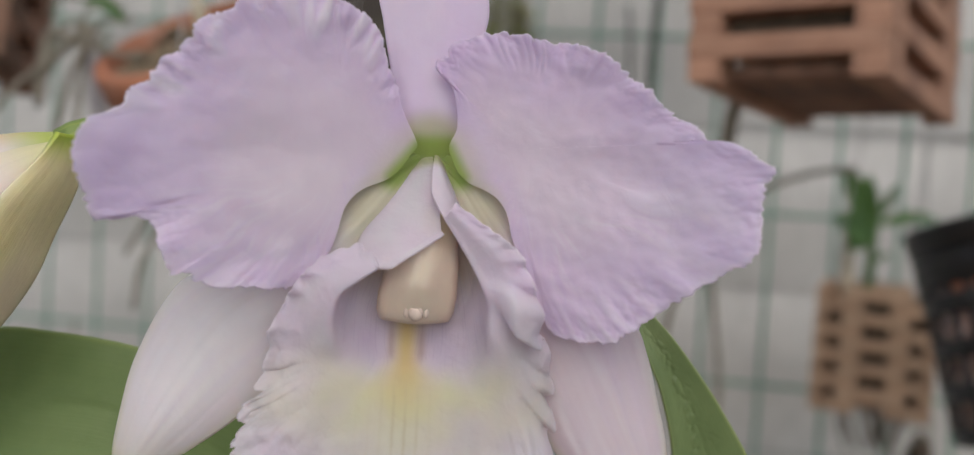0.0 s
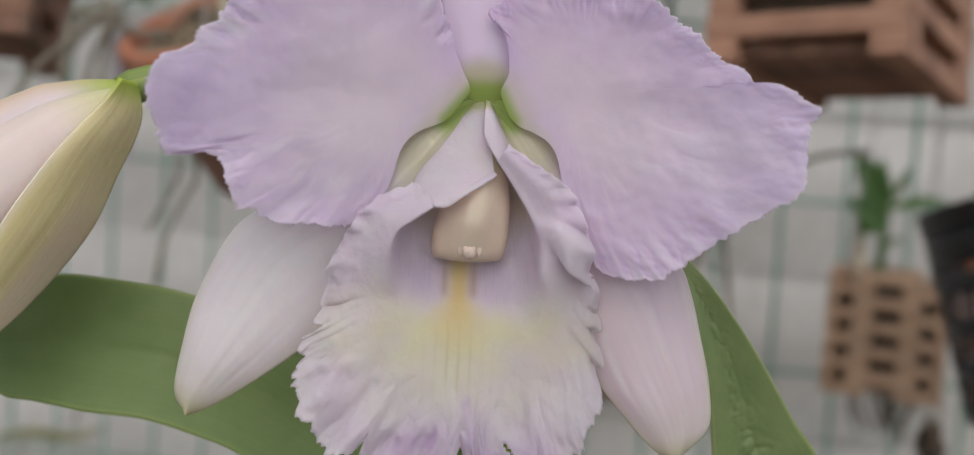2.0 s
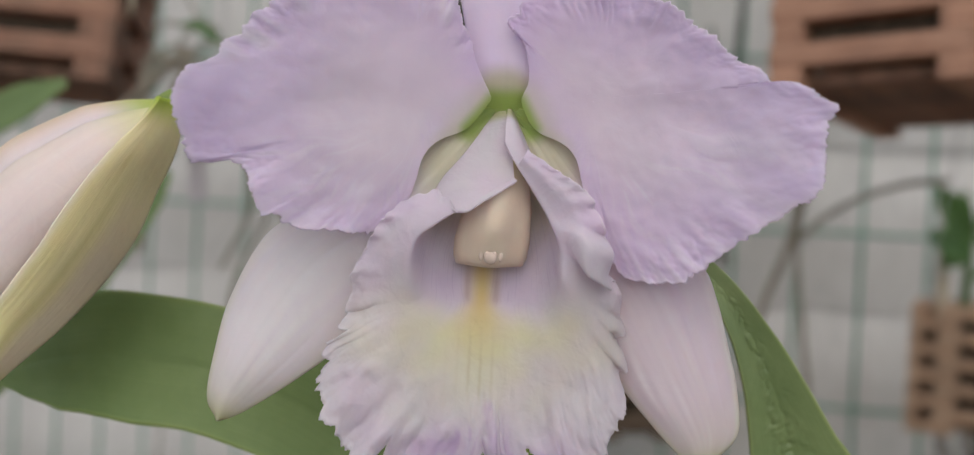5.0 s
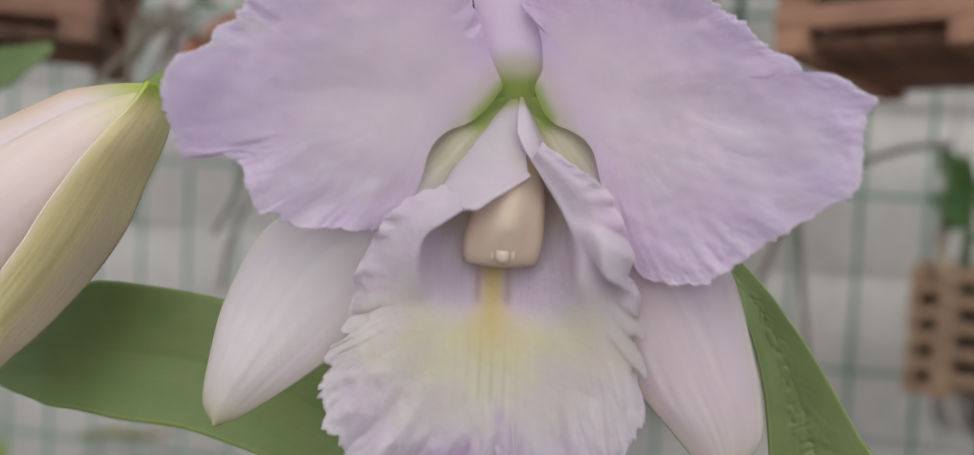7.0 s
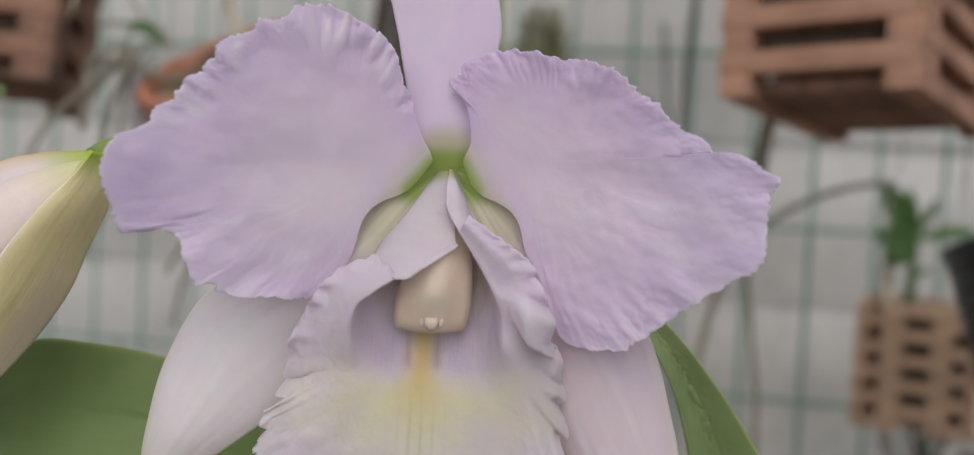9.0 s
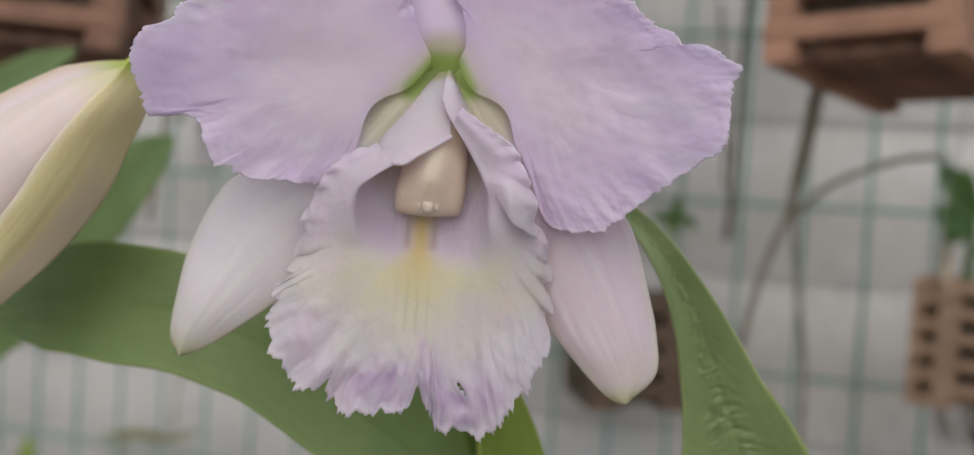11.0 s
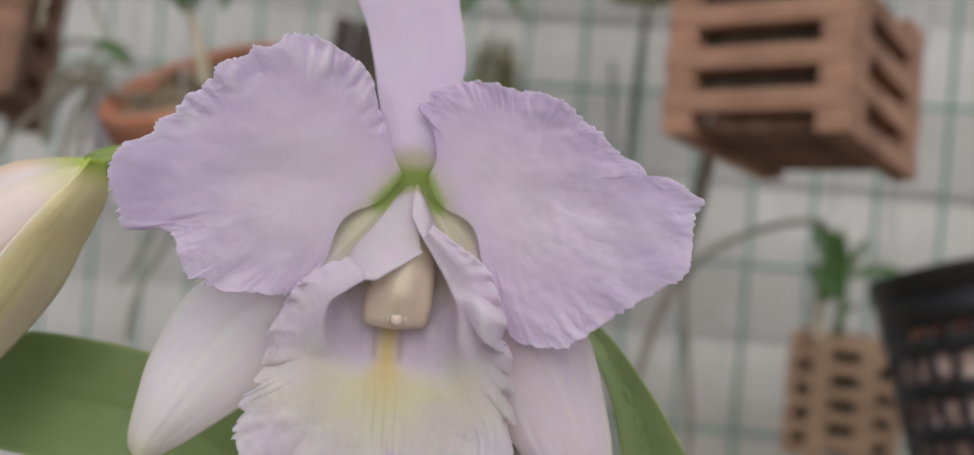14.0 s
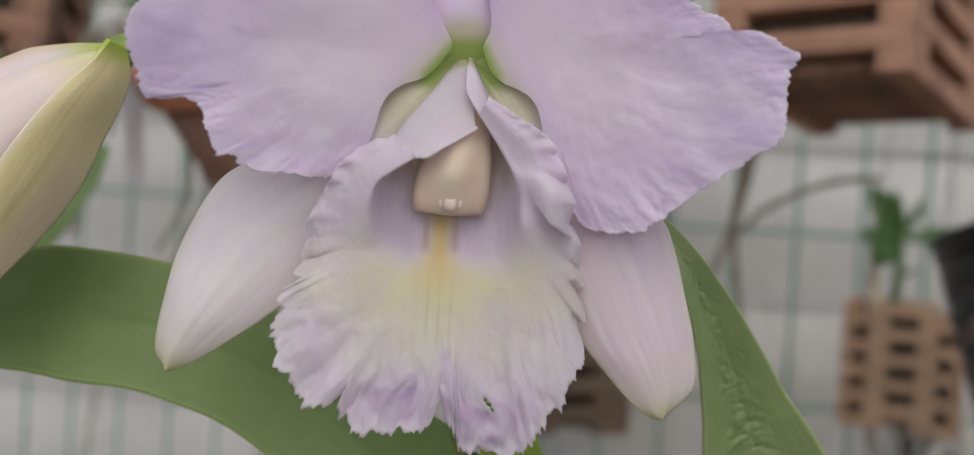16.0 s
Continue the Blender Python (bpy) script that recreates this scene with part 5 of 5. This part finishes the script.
shoot("cane_orchid", cm((4.0, 80, 3.6)), "green cane orchid with narrow spreading leaves in the orange pot",
      [(0, 0, 0), (0.1, 0, 12), (-0.2, 0, 20.5)],
      [([(-2.9, -0.6, 18.4), (-5.0, -0.9, 18.9), (-7.6, -1.2, 19.0), (-10.9, -1.5, 18.2)], 1.15, (0, -1, 0.6)),
       ([(-0.2, 0, 18), (-1.6, -0.3, 20.5), (-4, -0.5, 23), (-7.2, -0.8, 24.6)], 0.6, (0, -1, 0.5)),
       ([(-0.2, 0, 19), (0.2, 0, 22.5), (0.5, 0, 25), (0.9, 0, 27.0)], 0.7, (0.3, -1, 0.1)),
       ([(-0.1, 0, 19), (1.8, -0.2, 23), (4.0, -0.5, 26.5), (6.6, -0.8, 30.2)], 1.05, (0, -1, 0.4)),
       ([(-0.1, 0, 17), (2.0, -0.8, 19.6), (4.6, -1.4, 20.4), (7.2, -1.8, 17.4)], 0.85, (0, -1, 0.6)),
       ([(0.0, 0, 13), (-0.9, -0.2, 14.2), (-1.8, -0.2, 14.6), (-2.8, -0.2, 14.2)], 0.6, (0, -1, 0.5))], 0.0055)


def plaque(points, thick, material, label, mossy, tufts=1100):
    """A mounting slab hung on the wire mesh, with ragged edges."""
    a, b, c, d = [cm(p) for p in points]
    slab = thing("mount_slab", (a + b) / 2, label, "orchid mount", "orchid mounts on the mesh")
    bm = bmesh.new()
    n = 10
    grid = []
    for i in range(n + 1):
        for j in range(n + 1):
            u, v = i / n, j / n
            p = a.lerp(b, u).lerp(d.lerp(c, u), v)
            p = p + Vector((0.004 * wob(v * 9, u * 2, a.x * 50), 0, 0.004 * wob(u * 9, v * 2, a.x * 30)))
            grid.append((p, 0.006 * wob(u * 6, v * 6, a.x * 20)))
    top = [bm.verts.new(p + Vector((0, -thick / 2 + h, 0))) for p, h in grid]
    low = [bm.verts.new(p + Vector((0, thick / 2, 0))) for p, h in grid]
    for i in range(n):
        for j in range(n):
            q = [i * (n + 1) + j, i * (n + 1) + j + 1, (i + 1) * (n + 1) + j + 1, (i + 1) * (n + 1) + j]
            bm.faces.new([top[k] for k in q])
            bm.faces.new([low[k] for k in reversed(q)])
    rim = [j for j in range(n + 1)] + [i * (n + 1) + n for i in range(1, n + 1)] + [n * (n + 1) + j for j in range(n - 1, -1, -1)] + [i * (n + 1) for i in range(n - 1, 0, -1)]
    for k in range(len(rim)):
        x, y = rim[k], rim[(k + 1) % len(rim)]
        bm.faces.new([top[x], low[x], low[y], top[y]])
    bmesh.ops.recalc_face_normals(bm, faces=bm.faces)
    part("slab", bm, material, slab)
    if mossy:
        rng = random.Random(int(a.x * 1000))
        bm = bmesh.new()
        for k in range(tufts):
            u, v = rng.uniform(-0.06, 1.06), rng.uniform(-0.04, 1.03)
            p = a.lerp(b, u).lerp(d.lerp(c, u), v) + Vector((0, -thick / 2 - rng.random() * 0.02, 0))
            q = p + Vector((rng.uniform(-1, 1), -rng.random(), rng.uniform(-0.6, 1.2))) * mossy
            side = Vector((rng.uniform(-1, 1), 0.2, rng.uniform(-1, 1))).normalized() * 0.0035
            bm.faces.new([bm.verts.new(p - side), bm.verts.new(p + side), bm.verts.new(q)])
        tuft = part("moss_tuft", bm, moss_mat, slab, "green-brown moss and rootlets")
        tuft["kind"] = "stuff"
    return slab


plaque([(-10.9, 112, 25.2), (0.3, 112, 24.9), (-0.4, 112, 2.0), (-12.0, 112, 3.0)], 0.022, slab_mat, "dark weathered bark slab hung on the mesh", 0.0)
plaque([(8.7, 112, 22.4), (13.7, 112, 22.2), (14.8, 112, 4.0), (7.8, 112, 3.5)], 0.022, slab_pale_mat, "narrow mossy bark slab hung on the mesh", 0.022, 420)
plaque([(25.2, 108, 48.0), (36.6, 108, 48.5), (35.3, 108, 31.0), (26.7, 108, 30.6)], 0.03, slab_mat, "bark slab overgrown with moss, hung on the mesh", 0.045)

# small purple orchid before the slab
purple = thing("purple_orchid", cm((30.5, 112, -8)), "small magenta orchid blooms on a thin bent stem", "orchid")
tube("stem", [cm((31.6, 113, -9)), cm((31.0, 112.5, -1)), cm((29.4, 112, 4.5)), cm((26.6, 112, 8.6)), cm((22.4, 112, 11.2)), cm((15.6, 112, 15.0))], 0.0016, root_mat, purple, 30, 6)
rng = random.Random(3)
for cx, cz, r in ((15.0, 15.6, 1.6), (14.0, 13.0, 1.3), (16.2, 12.6, 1.1), (20.9, 11.6, 1.9), (24.9, 11.0, 1.7)):
    rows = []
    for i in range(41):
        q = 2 * math.pi * i / 40
        lobe = r * (0.55 + 0.45 * abs(math.cos(2.5 * q)))
        rows.append([cm((cx + lobe * f * math.cos(q), 110.5 - 0.6 * f * f + 0.2 * math.sin(5 * q) * f, cz + lobe * f * math.sin(q))) for f in (0.0, 0.3, 0.6, 0.85, 1.0)])
    sheet("bloom", rows, purple_mat, purple, "", None, 0.0012)
shoot("leafy_orchid", cm((22.6, 110, -9)), "small dark green orchid on the mesh", [(0, 0, 0), (0.2, 0, 1.5), (0.3, 0, 3)],
      [([(0, 0, 1), (0.2, -0.4, 3), (0.6, -0.6, 5), (0.8, -0.8, 6)], 0.9, (0.2, -1, 0.2)), ([(0, 0, 1), (1.2, -0.4, 2.6), (2.2, -0.6, 2.4), (3.0, -0.8, 1.2)], 0.8, (0, -1, 0.5)),
       ([(0, 0, 1), (-1.0, -0.4, 2.6), (-2.0, -0.6, 2.8), (-2.8, -0.8, 2.0)], 0.8, (0, -1, 0.5))], 0.003)
hang_wire(bpy.data.objects["leafy_orchid"], cm((22.6, 110, -9)), cm((22.6, 127, -4)), 0.0012)

# pale basket of finer sticks, with its plant
AT3 = cm((58.5, 98.8, -26.8))
TURN3 = tilt(0, 1, -26)
basket3, BM3 = slat_basket(AT3, TURN3, 0.139, 0.130, 0.152, 5, 0.0226, wood_pale_mat, "pale wooden basket of thick stacked sticks", block=0.054, pierced=0.0175)
for sx in (-1, 1):
    for sy in (-1, 1):
        hang_wire(basket3, BM3 @ Vector((sx * 0.055, sy * 0.054, 0.148)), BM3 @ Vector((sx * 0.01, sy * 0.01, 0.60)))
rod_between("hook", BM3 @ Vector((0, 0, 0.60)), Vector(((BM3 @ Vector((0, 0, 0.6))).x, 1.06, RAIL_Z)), 0.0014, steel_mat, basket3, 6)
chips("bark_mix", basket3, BM3 @ Vector((0, 0, 0.113)), TURN3, 0.043, 160, bark_mat, 13, 0.012)
shoot("basket_plant", BM3 @ Vector((-0.014, -0.012, 0.135)), "small bright green orchid growing in the pale basket",
      [(0.0, 0.0, 0.0), (0.1, 0.0, 5.0), (0.3, 0.0, 10.0)],
      [([(0.2, 0.0, 9.4), (-1.3, -0.5, 11.4), (-2.9, -0.9, 13.6), (-4.6, -1.2, 15.8)], 1.7, (-0.2, -1, 0.2)), ([(0.2, 0.0, 9.6), (-0.3, -0.4, 11.6), (-0.9, -0.6, 13.6), (-1.2, -0.7, 15.6)], 0.9, FRONT), ([(0.1, 0.0, 8.0), (-1.8, -0.7, 8.6), (-3.6, -1.1, 9.4), (-5.3, -1.3, 9.8)], 2.0, (0.1, -1, 0.3)),
       ([(0.1, 0.0, 7.4), (-1.2, -0.6, 7.4), (-2.4, -0.9, 7.0), (-3.6, -1.0, 6.2)], 1.2, (0, -1, 0.5)),
       ([(0.3, 0.0, 9.8), (1.0, -0.4, 11.4), (1.7, -0.7, 13.0), (2.4, -0.9, 14.6)], 0.75, (0.5, -1, 0.1)), ([(0.2, 0.0, 9.2), (2.4, -0.5, 10.0), (5.0, -0.9, 10.6), (7.8, -1.2, 10.4)], 0.75, FRONT),
       ([(0.2, 0.0, 4.4), (0.9, -0.3, 5.2), (1.7, -0.4, 5.6), (2.5, -0.5, 5.4)], 0.35, FRONT)], 0.0055, leaf_far_mat)
tube("old_cane", [BM3 @ Vector((-0.037, -0.017, 0.113)), BM3 @ Vector((-0.040, -0.017, 0.174)), BM3 @ Vector((-0.044, -0.017, 0.235))], [0.009, 0.007, 0.004], bulb_mat, bpy.data.objects["basket_plant"], 14, 8)

rng = random.Random(9)
for k in range(16):
    x, y = rng.uniform(-0.05, 0.05), rng.uniform(-0.05, 0.05)
    tube("root_strand", [BM3 @ Vector((x, y, 0.012)), BM3 @ Vector((x * 0.9 + rng.uniform(-0.008, 0.008), y, -0.014)), BM3 @ Vector((x * 0.7 + rng.uniform(-0.015, 0.015), y, rng.uniform(-0.055, -0.025)))],
         rng.uniform(0.0012, 0.0030), fibre_mat, basket3, 8, 5)

# knot of dark roots that hangs out under the pale basket
def root_knot(at, radius, parent, label, seed):
    bm = bmesh.new()
    bmesh.ops.create_icosphere(bm, subdivisions=3, radius=radius)
    for v in bm.verts:
        n = v.co.normalized()
        v.co = at + Vector((v.co.x * 0.8, v.co.y * 0.7, v.co.z * 1.25)) * (1 + 0.9 * wob(n.x * 2.2 + seed, n.y * 2.2, n.z * 2.2))
    return part("root_knot", bm, fibre_mat, parent, label)


root_knot(cm((66.0, 99, -33.4)), 0.019, basket3, "dark knot of roots below the basket", 2.0)
for pts in ([(62.6, 99, -26.6), (64.8, 99, -29.6), (65.9, 99, -32.6)], [(66.2, 99, -26.4), (66.8, 99, -29.5), (66.2, 99, -33.0)],
            [(65.6, 99, -34), (64.0, 99, -36.8), (62.5, 99, -39.4), (61.8, 99, -44)], [(66.4, 99, -34), (67.4, 99, -36.5), (67.7, 99, -39.4), (67.2, 99, -46)]):
    tube("root_strand", [cm(p) for p in pts], 0.0022, root_mat, basket3, 14, 6)

# another basket low behind the flower
AT4 = cm((18.6, 116, -32.4))
TURN4 = tilt(0, -1, 10)
basket4, BM4 = slat_basket(AT4, TURN4, 0.150, 0.150, 0.150, 4, 0.030, wood_dark_mat, "dark brown wooden stick basket hanging low before the mesh", block=0.05)
for sx in (-1, 1):
    for sy in (-1, 1):
        hang_wire(basket4, BM4 @ Vector((sx * 0.066, sy * 0.066, 0.146)), BM4 @ Vector((sx * 0.01, sy * 0.01, 0.60)))
rod_between("hook", BM4 @ Vector((0, 0, 0.60)), Vector(((BM4 @ Vector((0, 0, 0.6))).x, 1.06, RAIL_Z)), 0.0014, steel_mat, basket4, 6)

# black net pot
NP_AT = cm((55.3, 62, -1.5))
NP_TURN = tilt(-14, -9, 0)
net = thing("net_pot", NP_AT, "black plastic net pot with slotted sides, hanging tilted", "net pot")
turned("rim", [(0.104, -0.022), (0.110, -0.022), (0.112, -0.004), (0.114, 0.0), (0.108, 0.001), (0.105, -0.004), (0.104, -0.022)], net_mat, net, NP_AT, NP_TURN)
mnp = Matrix.Translation(NP_AT) @ NP_TURN


def net_radius(z):
    return 0.108 + 0.04 * z


turned("band", [(0.1065, -0.052), (0.1085, -0.052), (0.1095, -0.020), (0.1075, -0.020), (0.1065, -0.052)], net_mat, net, NP_AT, NP_TURN)
for z in (-0.03, -0.068, -0.106, -0.144, -0.182):
    r = net_radius(z)
    rows = []
    for dr, dz in ((0.0, -0.008), (0.0018, -0.008), (0.0018, 0.008), (0.0, 0.008), (0.0, -0.008)):
        rows.append([mnp @ Vector(((r + dr) * math.cos(2 * math.pi * k / 48), (r + dr) * math.sin(2 * math.pi * k / 48), z + dz)) for k in range(48)])
    sheet("ring", rows, net_mat, net, closed=True)
for k in range(30):
    q = 2 * math.pi * k / 30
    d = Vector((math.cos(q), math.sin(q), 0))
    e = Vector((-math.sin(q), math.cos(q), 0))
    rows = []
    for z in (-0.012, -0.19):
        r = net_radius(z)
        rows.append([mnp @ (d * (r + a) + e * b + Vector((0, 0, z))) for a, b in ((0, -0.0038), (0.0016, -0.0038), (0.0016, 0.0038), (0, 0.0038))])
    sheet("rib", rows, net_mat, net, closed=True)
turned("base", [(0.0005, -0.19), (net_radius(-0.19), -0.19), (net_radius(-0.19), -0.186), (0.0005, -0.186)], net_mat, net, NP_AT, NP_TURN)
turned("liner", [(0.001, -0.184), (0.0985, -0.184), (0.101, -0.12), (0.1035, -0.062), (0.090, -0.056), (0.001, -0.062)], clay_dust_mat, net, NP_AT, NP_TURN, "dusty broken clay packed in the net pot")
chips("shard_fill", net, mnp @ Vector((0, 0, -0.064)), NP_TURN, 0.085, 110, clay_mat, 23, 0.014)
for q in (0.5, 2.6, 4.7):
    hang_wire(net, mnp @ Vector((0.11 * math.cos(q), 0.11 * math.sin(q), -0.01)), Vector((NP_AT.x, 0.60, RAIL_Z)))

# neighbouring leaves and low growth at the other side
def leafy(at, label, leaves):
    plant = thing("neighbour_orchid", at, label, "orchid", "neighbouring orchids")
    for k, (spine, widths, facing, mat) in enumerate(leaves):
        leaf(plant, spine, widths, facing, mat, "", 0.14, 50, 20, seed=20 + k)
    return plant


nb = leafy(cm((-46, 50, -56)), "neighbouring orchid with broad dark green leaves",
           [([(-46, 48, -26), (-40, 46, -19.5), (-34, 44, -13.5), (-29.4, 43, -8.6), (-26, 42, -4.9), (-23.6, 42, -2.4), (-22.2, 42, -1.2)], [0.8, 2.0, 2.9, 2.9, 2.5, 1.6, 0.3], FRONT, leaf_dark_mat),
            ([(-50, 47, -14), (-46, 45, -7), (-41, 43, -2.2), (-36, 42, 0.9), (-32, 42, 3.2), (-29.4, 42, 4.5)], [0.8, 1.5, 1.6, 1.55, 1.2, 0.3], FRONT, leaf_dark_mat)])
tube("cane", [cm((-46, 48, -25.5)), cm((-46.5, 49, -40)), cm((-46, 50, -58))], [0.008, 0.012, 0.010], stem_mat, nb, 20, 10)
tube("cane", [cm((-50, 47, -14)), cm((-48.5, 48, -30)), cm((-46.5, 50, -58))], [0.007, 0.011, 0.010], stem_mat, nb, 20, 10)

low = thing("mesh_seedling", cm((-59.5, 112, -52)), "small yellow-green shoot before the mesh", "orchid")
leaf(low, [(-66, 112, -62), (-65.6, 112, -54), (-65, 112, -47), (-64.6, 112, -42)], [1.5, 2.6, 2.1, 0.3], FRONT, leaf_pale_mat, "", 0.3, 30, 10, seed=31)
hang_wire(low, cm((-66, 112, -62)), cm((-66, 150, -58)), 0.0015)
twigs = thing("mossy_twig", cm((-49, 118, -41)), "mossy twig with rootlets tied to the mesh", "twig")
tube("twig", [cm((-57, 120, -43.4)), cm((-52, 119, -42.4)), cm((-47, 119, -42.8)), cm((-43, 119, -41.4))], [0.004, 0.007, 0.006, 0.003], moss_mat, twigs, 20, 8)
for k in range(12):
    x = -56 + k * 1.1
    tube("rootlet", [cm((x, 119, -42.6)), cm((x + rng.uniform(-1, 1), 119, -46 - rng.random() * 3)), cm((x + rng.uniform(-2, 2), 119, -50 - rng.random() * 8))], 0.0012, root_mat, twigs, 8, 5)
hang_wire(twigs, cm((-50, 119, -42.5)), cm((-50, 144, -42)), 0.0015)

for pts in ([(-53.5, 119, -43.6), (-53.9, 119, -47), (-54.4, 119, -52), (-54.2, 119, -58)], [(-46.6, 119, -42.0), (-46.4, 119, -39), (-46.1, 119, -35.3), (-45.4, 119, -29.8), (-45.0, 119, -24)]):
    tube("root", [cm(p) for p in pts], 0.0028, root_mat, twigs, 18, 6)
clump = thing("root_clump", cm((-14, 116, -43.6)), "dark brown clump of roots tied low on the mesh", "roots")
root_knot(cm((-15.2, 116, -43.8)), 0.020, clump, "", 5.0)
root_knot(cm((-11.0, 116, -45.4)), 0.022, clump, "", 8.0)
for pts in ([(-15.6, 116, -43.4), (-18.5, 116, -41.6), (-20.8, 116, -40.4), (-22.6, 116, -38.0)], [(-15.8, 116, -44.2), (-19.5, 116, -43.9), (-23.2, 116, -43.8)],
            [(-13.8, 116, -44.2), (-12.4, 116, -44.8), (-11.2, 116, -45.2)], [(-11.0, 116, -46), (-10.4, 116, -51), (-11.2, 116, -57)]):
    tube("root", [cm(p) for p in pts], 0.003, fibre_mat, clump, 14, 6)
hang_wire(clump, cm((-13, 116, -44.5)), cm((-13, 136.5, -44)), 0.0015)

# what the orchid stands in
STAND = cm((2.0, 8.2, -50))
own_pot = thing("own_pot", Vector((STAND.x, STAND.y, 0.56)), "plain terracotta pot of the lilac orchid", "flower pot")
turned("body", [(0.001, -0.15), (0.058, -0.15), (0.060, -0.146), (0.082, -0.03), (0.074, -0.03), (0.072, -0.04), (0.001, -0.04)], clay_mat, own_pot, Vector((STAND.x, STAND.y, 0.71)), tilt())
turned("rim", [(0.080, -0.03), (0.088, -0.03), (0.092, 0.0), (0.082, 0.0), (0.079, -0.03)], clay_mat, own_pot, Vector((STAND.x, STAND.y, 0.71)), tilt())
chips("bark_mix", own_pot, Vector((STAND.x, STAND.y, 0.672)), tilt(), 0.07, 200, bark_mat, 41)
bench = thing("bench", Vector((0, 0.28, 0)), "plain wooden slatted plant bench", "bench")
for k in range(7):
    bm = bmesh.new()
    box(bm, (0, 0, 0), (1.5, 0.085, 0.025), bevel=0.002)
    ob = part("slat", bm, wood_pale_mat, None, shade=False)
    ob.matrix_basis = Matrix.Translation((0, -0.02 + k * 0.10, 0.5475))
    adopt(ob, bench)
for x in (-0.70, 0.70):
    for y in (0.0, 0.56):
        bm = bmesh.new()
        box(bm, (0, 0, 0), (0.05, 0.05, 0.535), bevel=0.002)
        ob = part("leg", bm, wood_pale_mat, None, shade=False)
        ob.matrix_basis = Matrix.Translation((x, y, 0.2675))
        adopt(ob, bench)
nb_pot = thing("neighbour_pot", Vector((-0.465, 0.50, 0.56)), "plain terracotta pot of the neighbouring orchid", "flower pot")
turned("body", [(0.001, -0.12), (0.05, -0.12), (0.052, -0.116), (0.070, -0.0), (0.062, -0.0), (0.060, -0.03), (0.001, -0.03)], clay_mat, nb_pot, Vector((-0.465, 0.50, 0.68)), tilt())
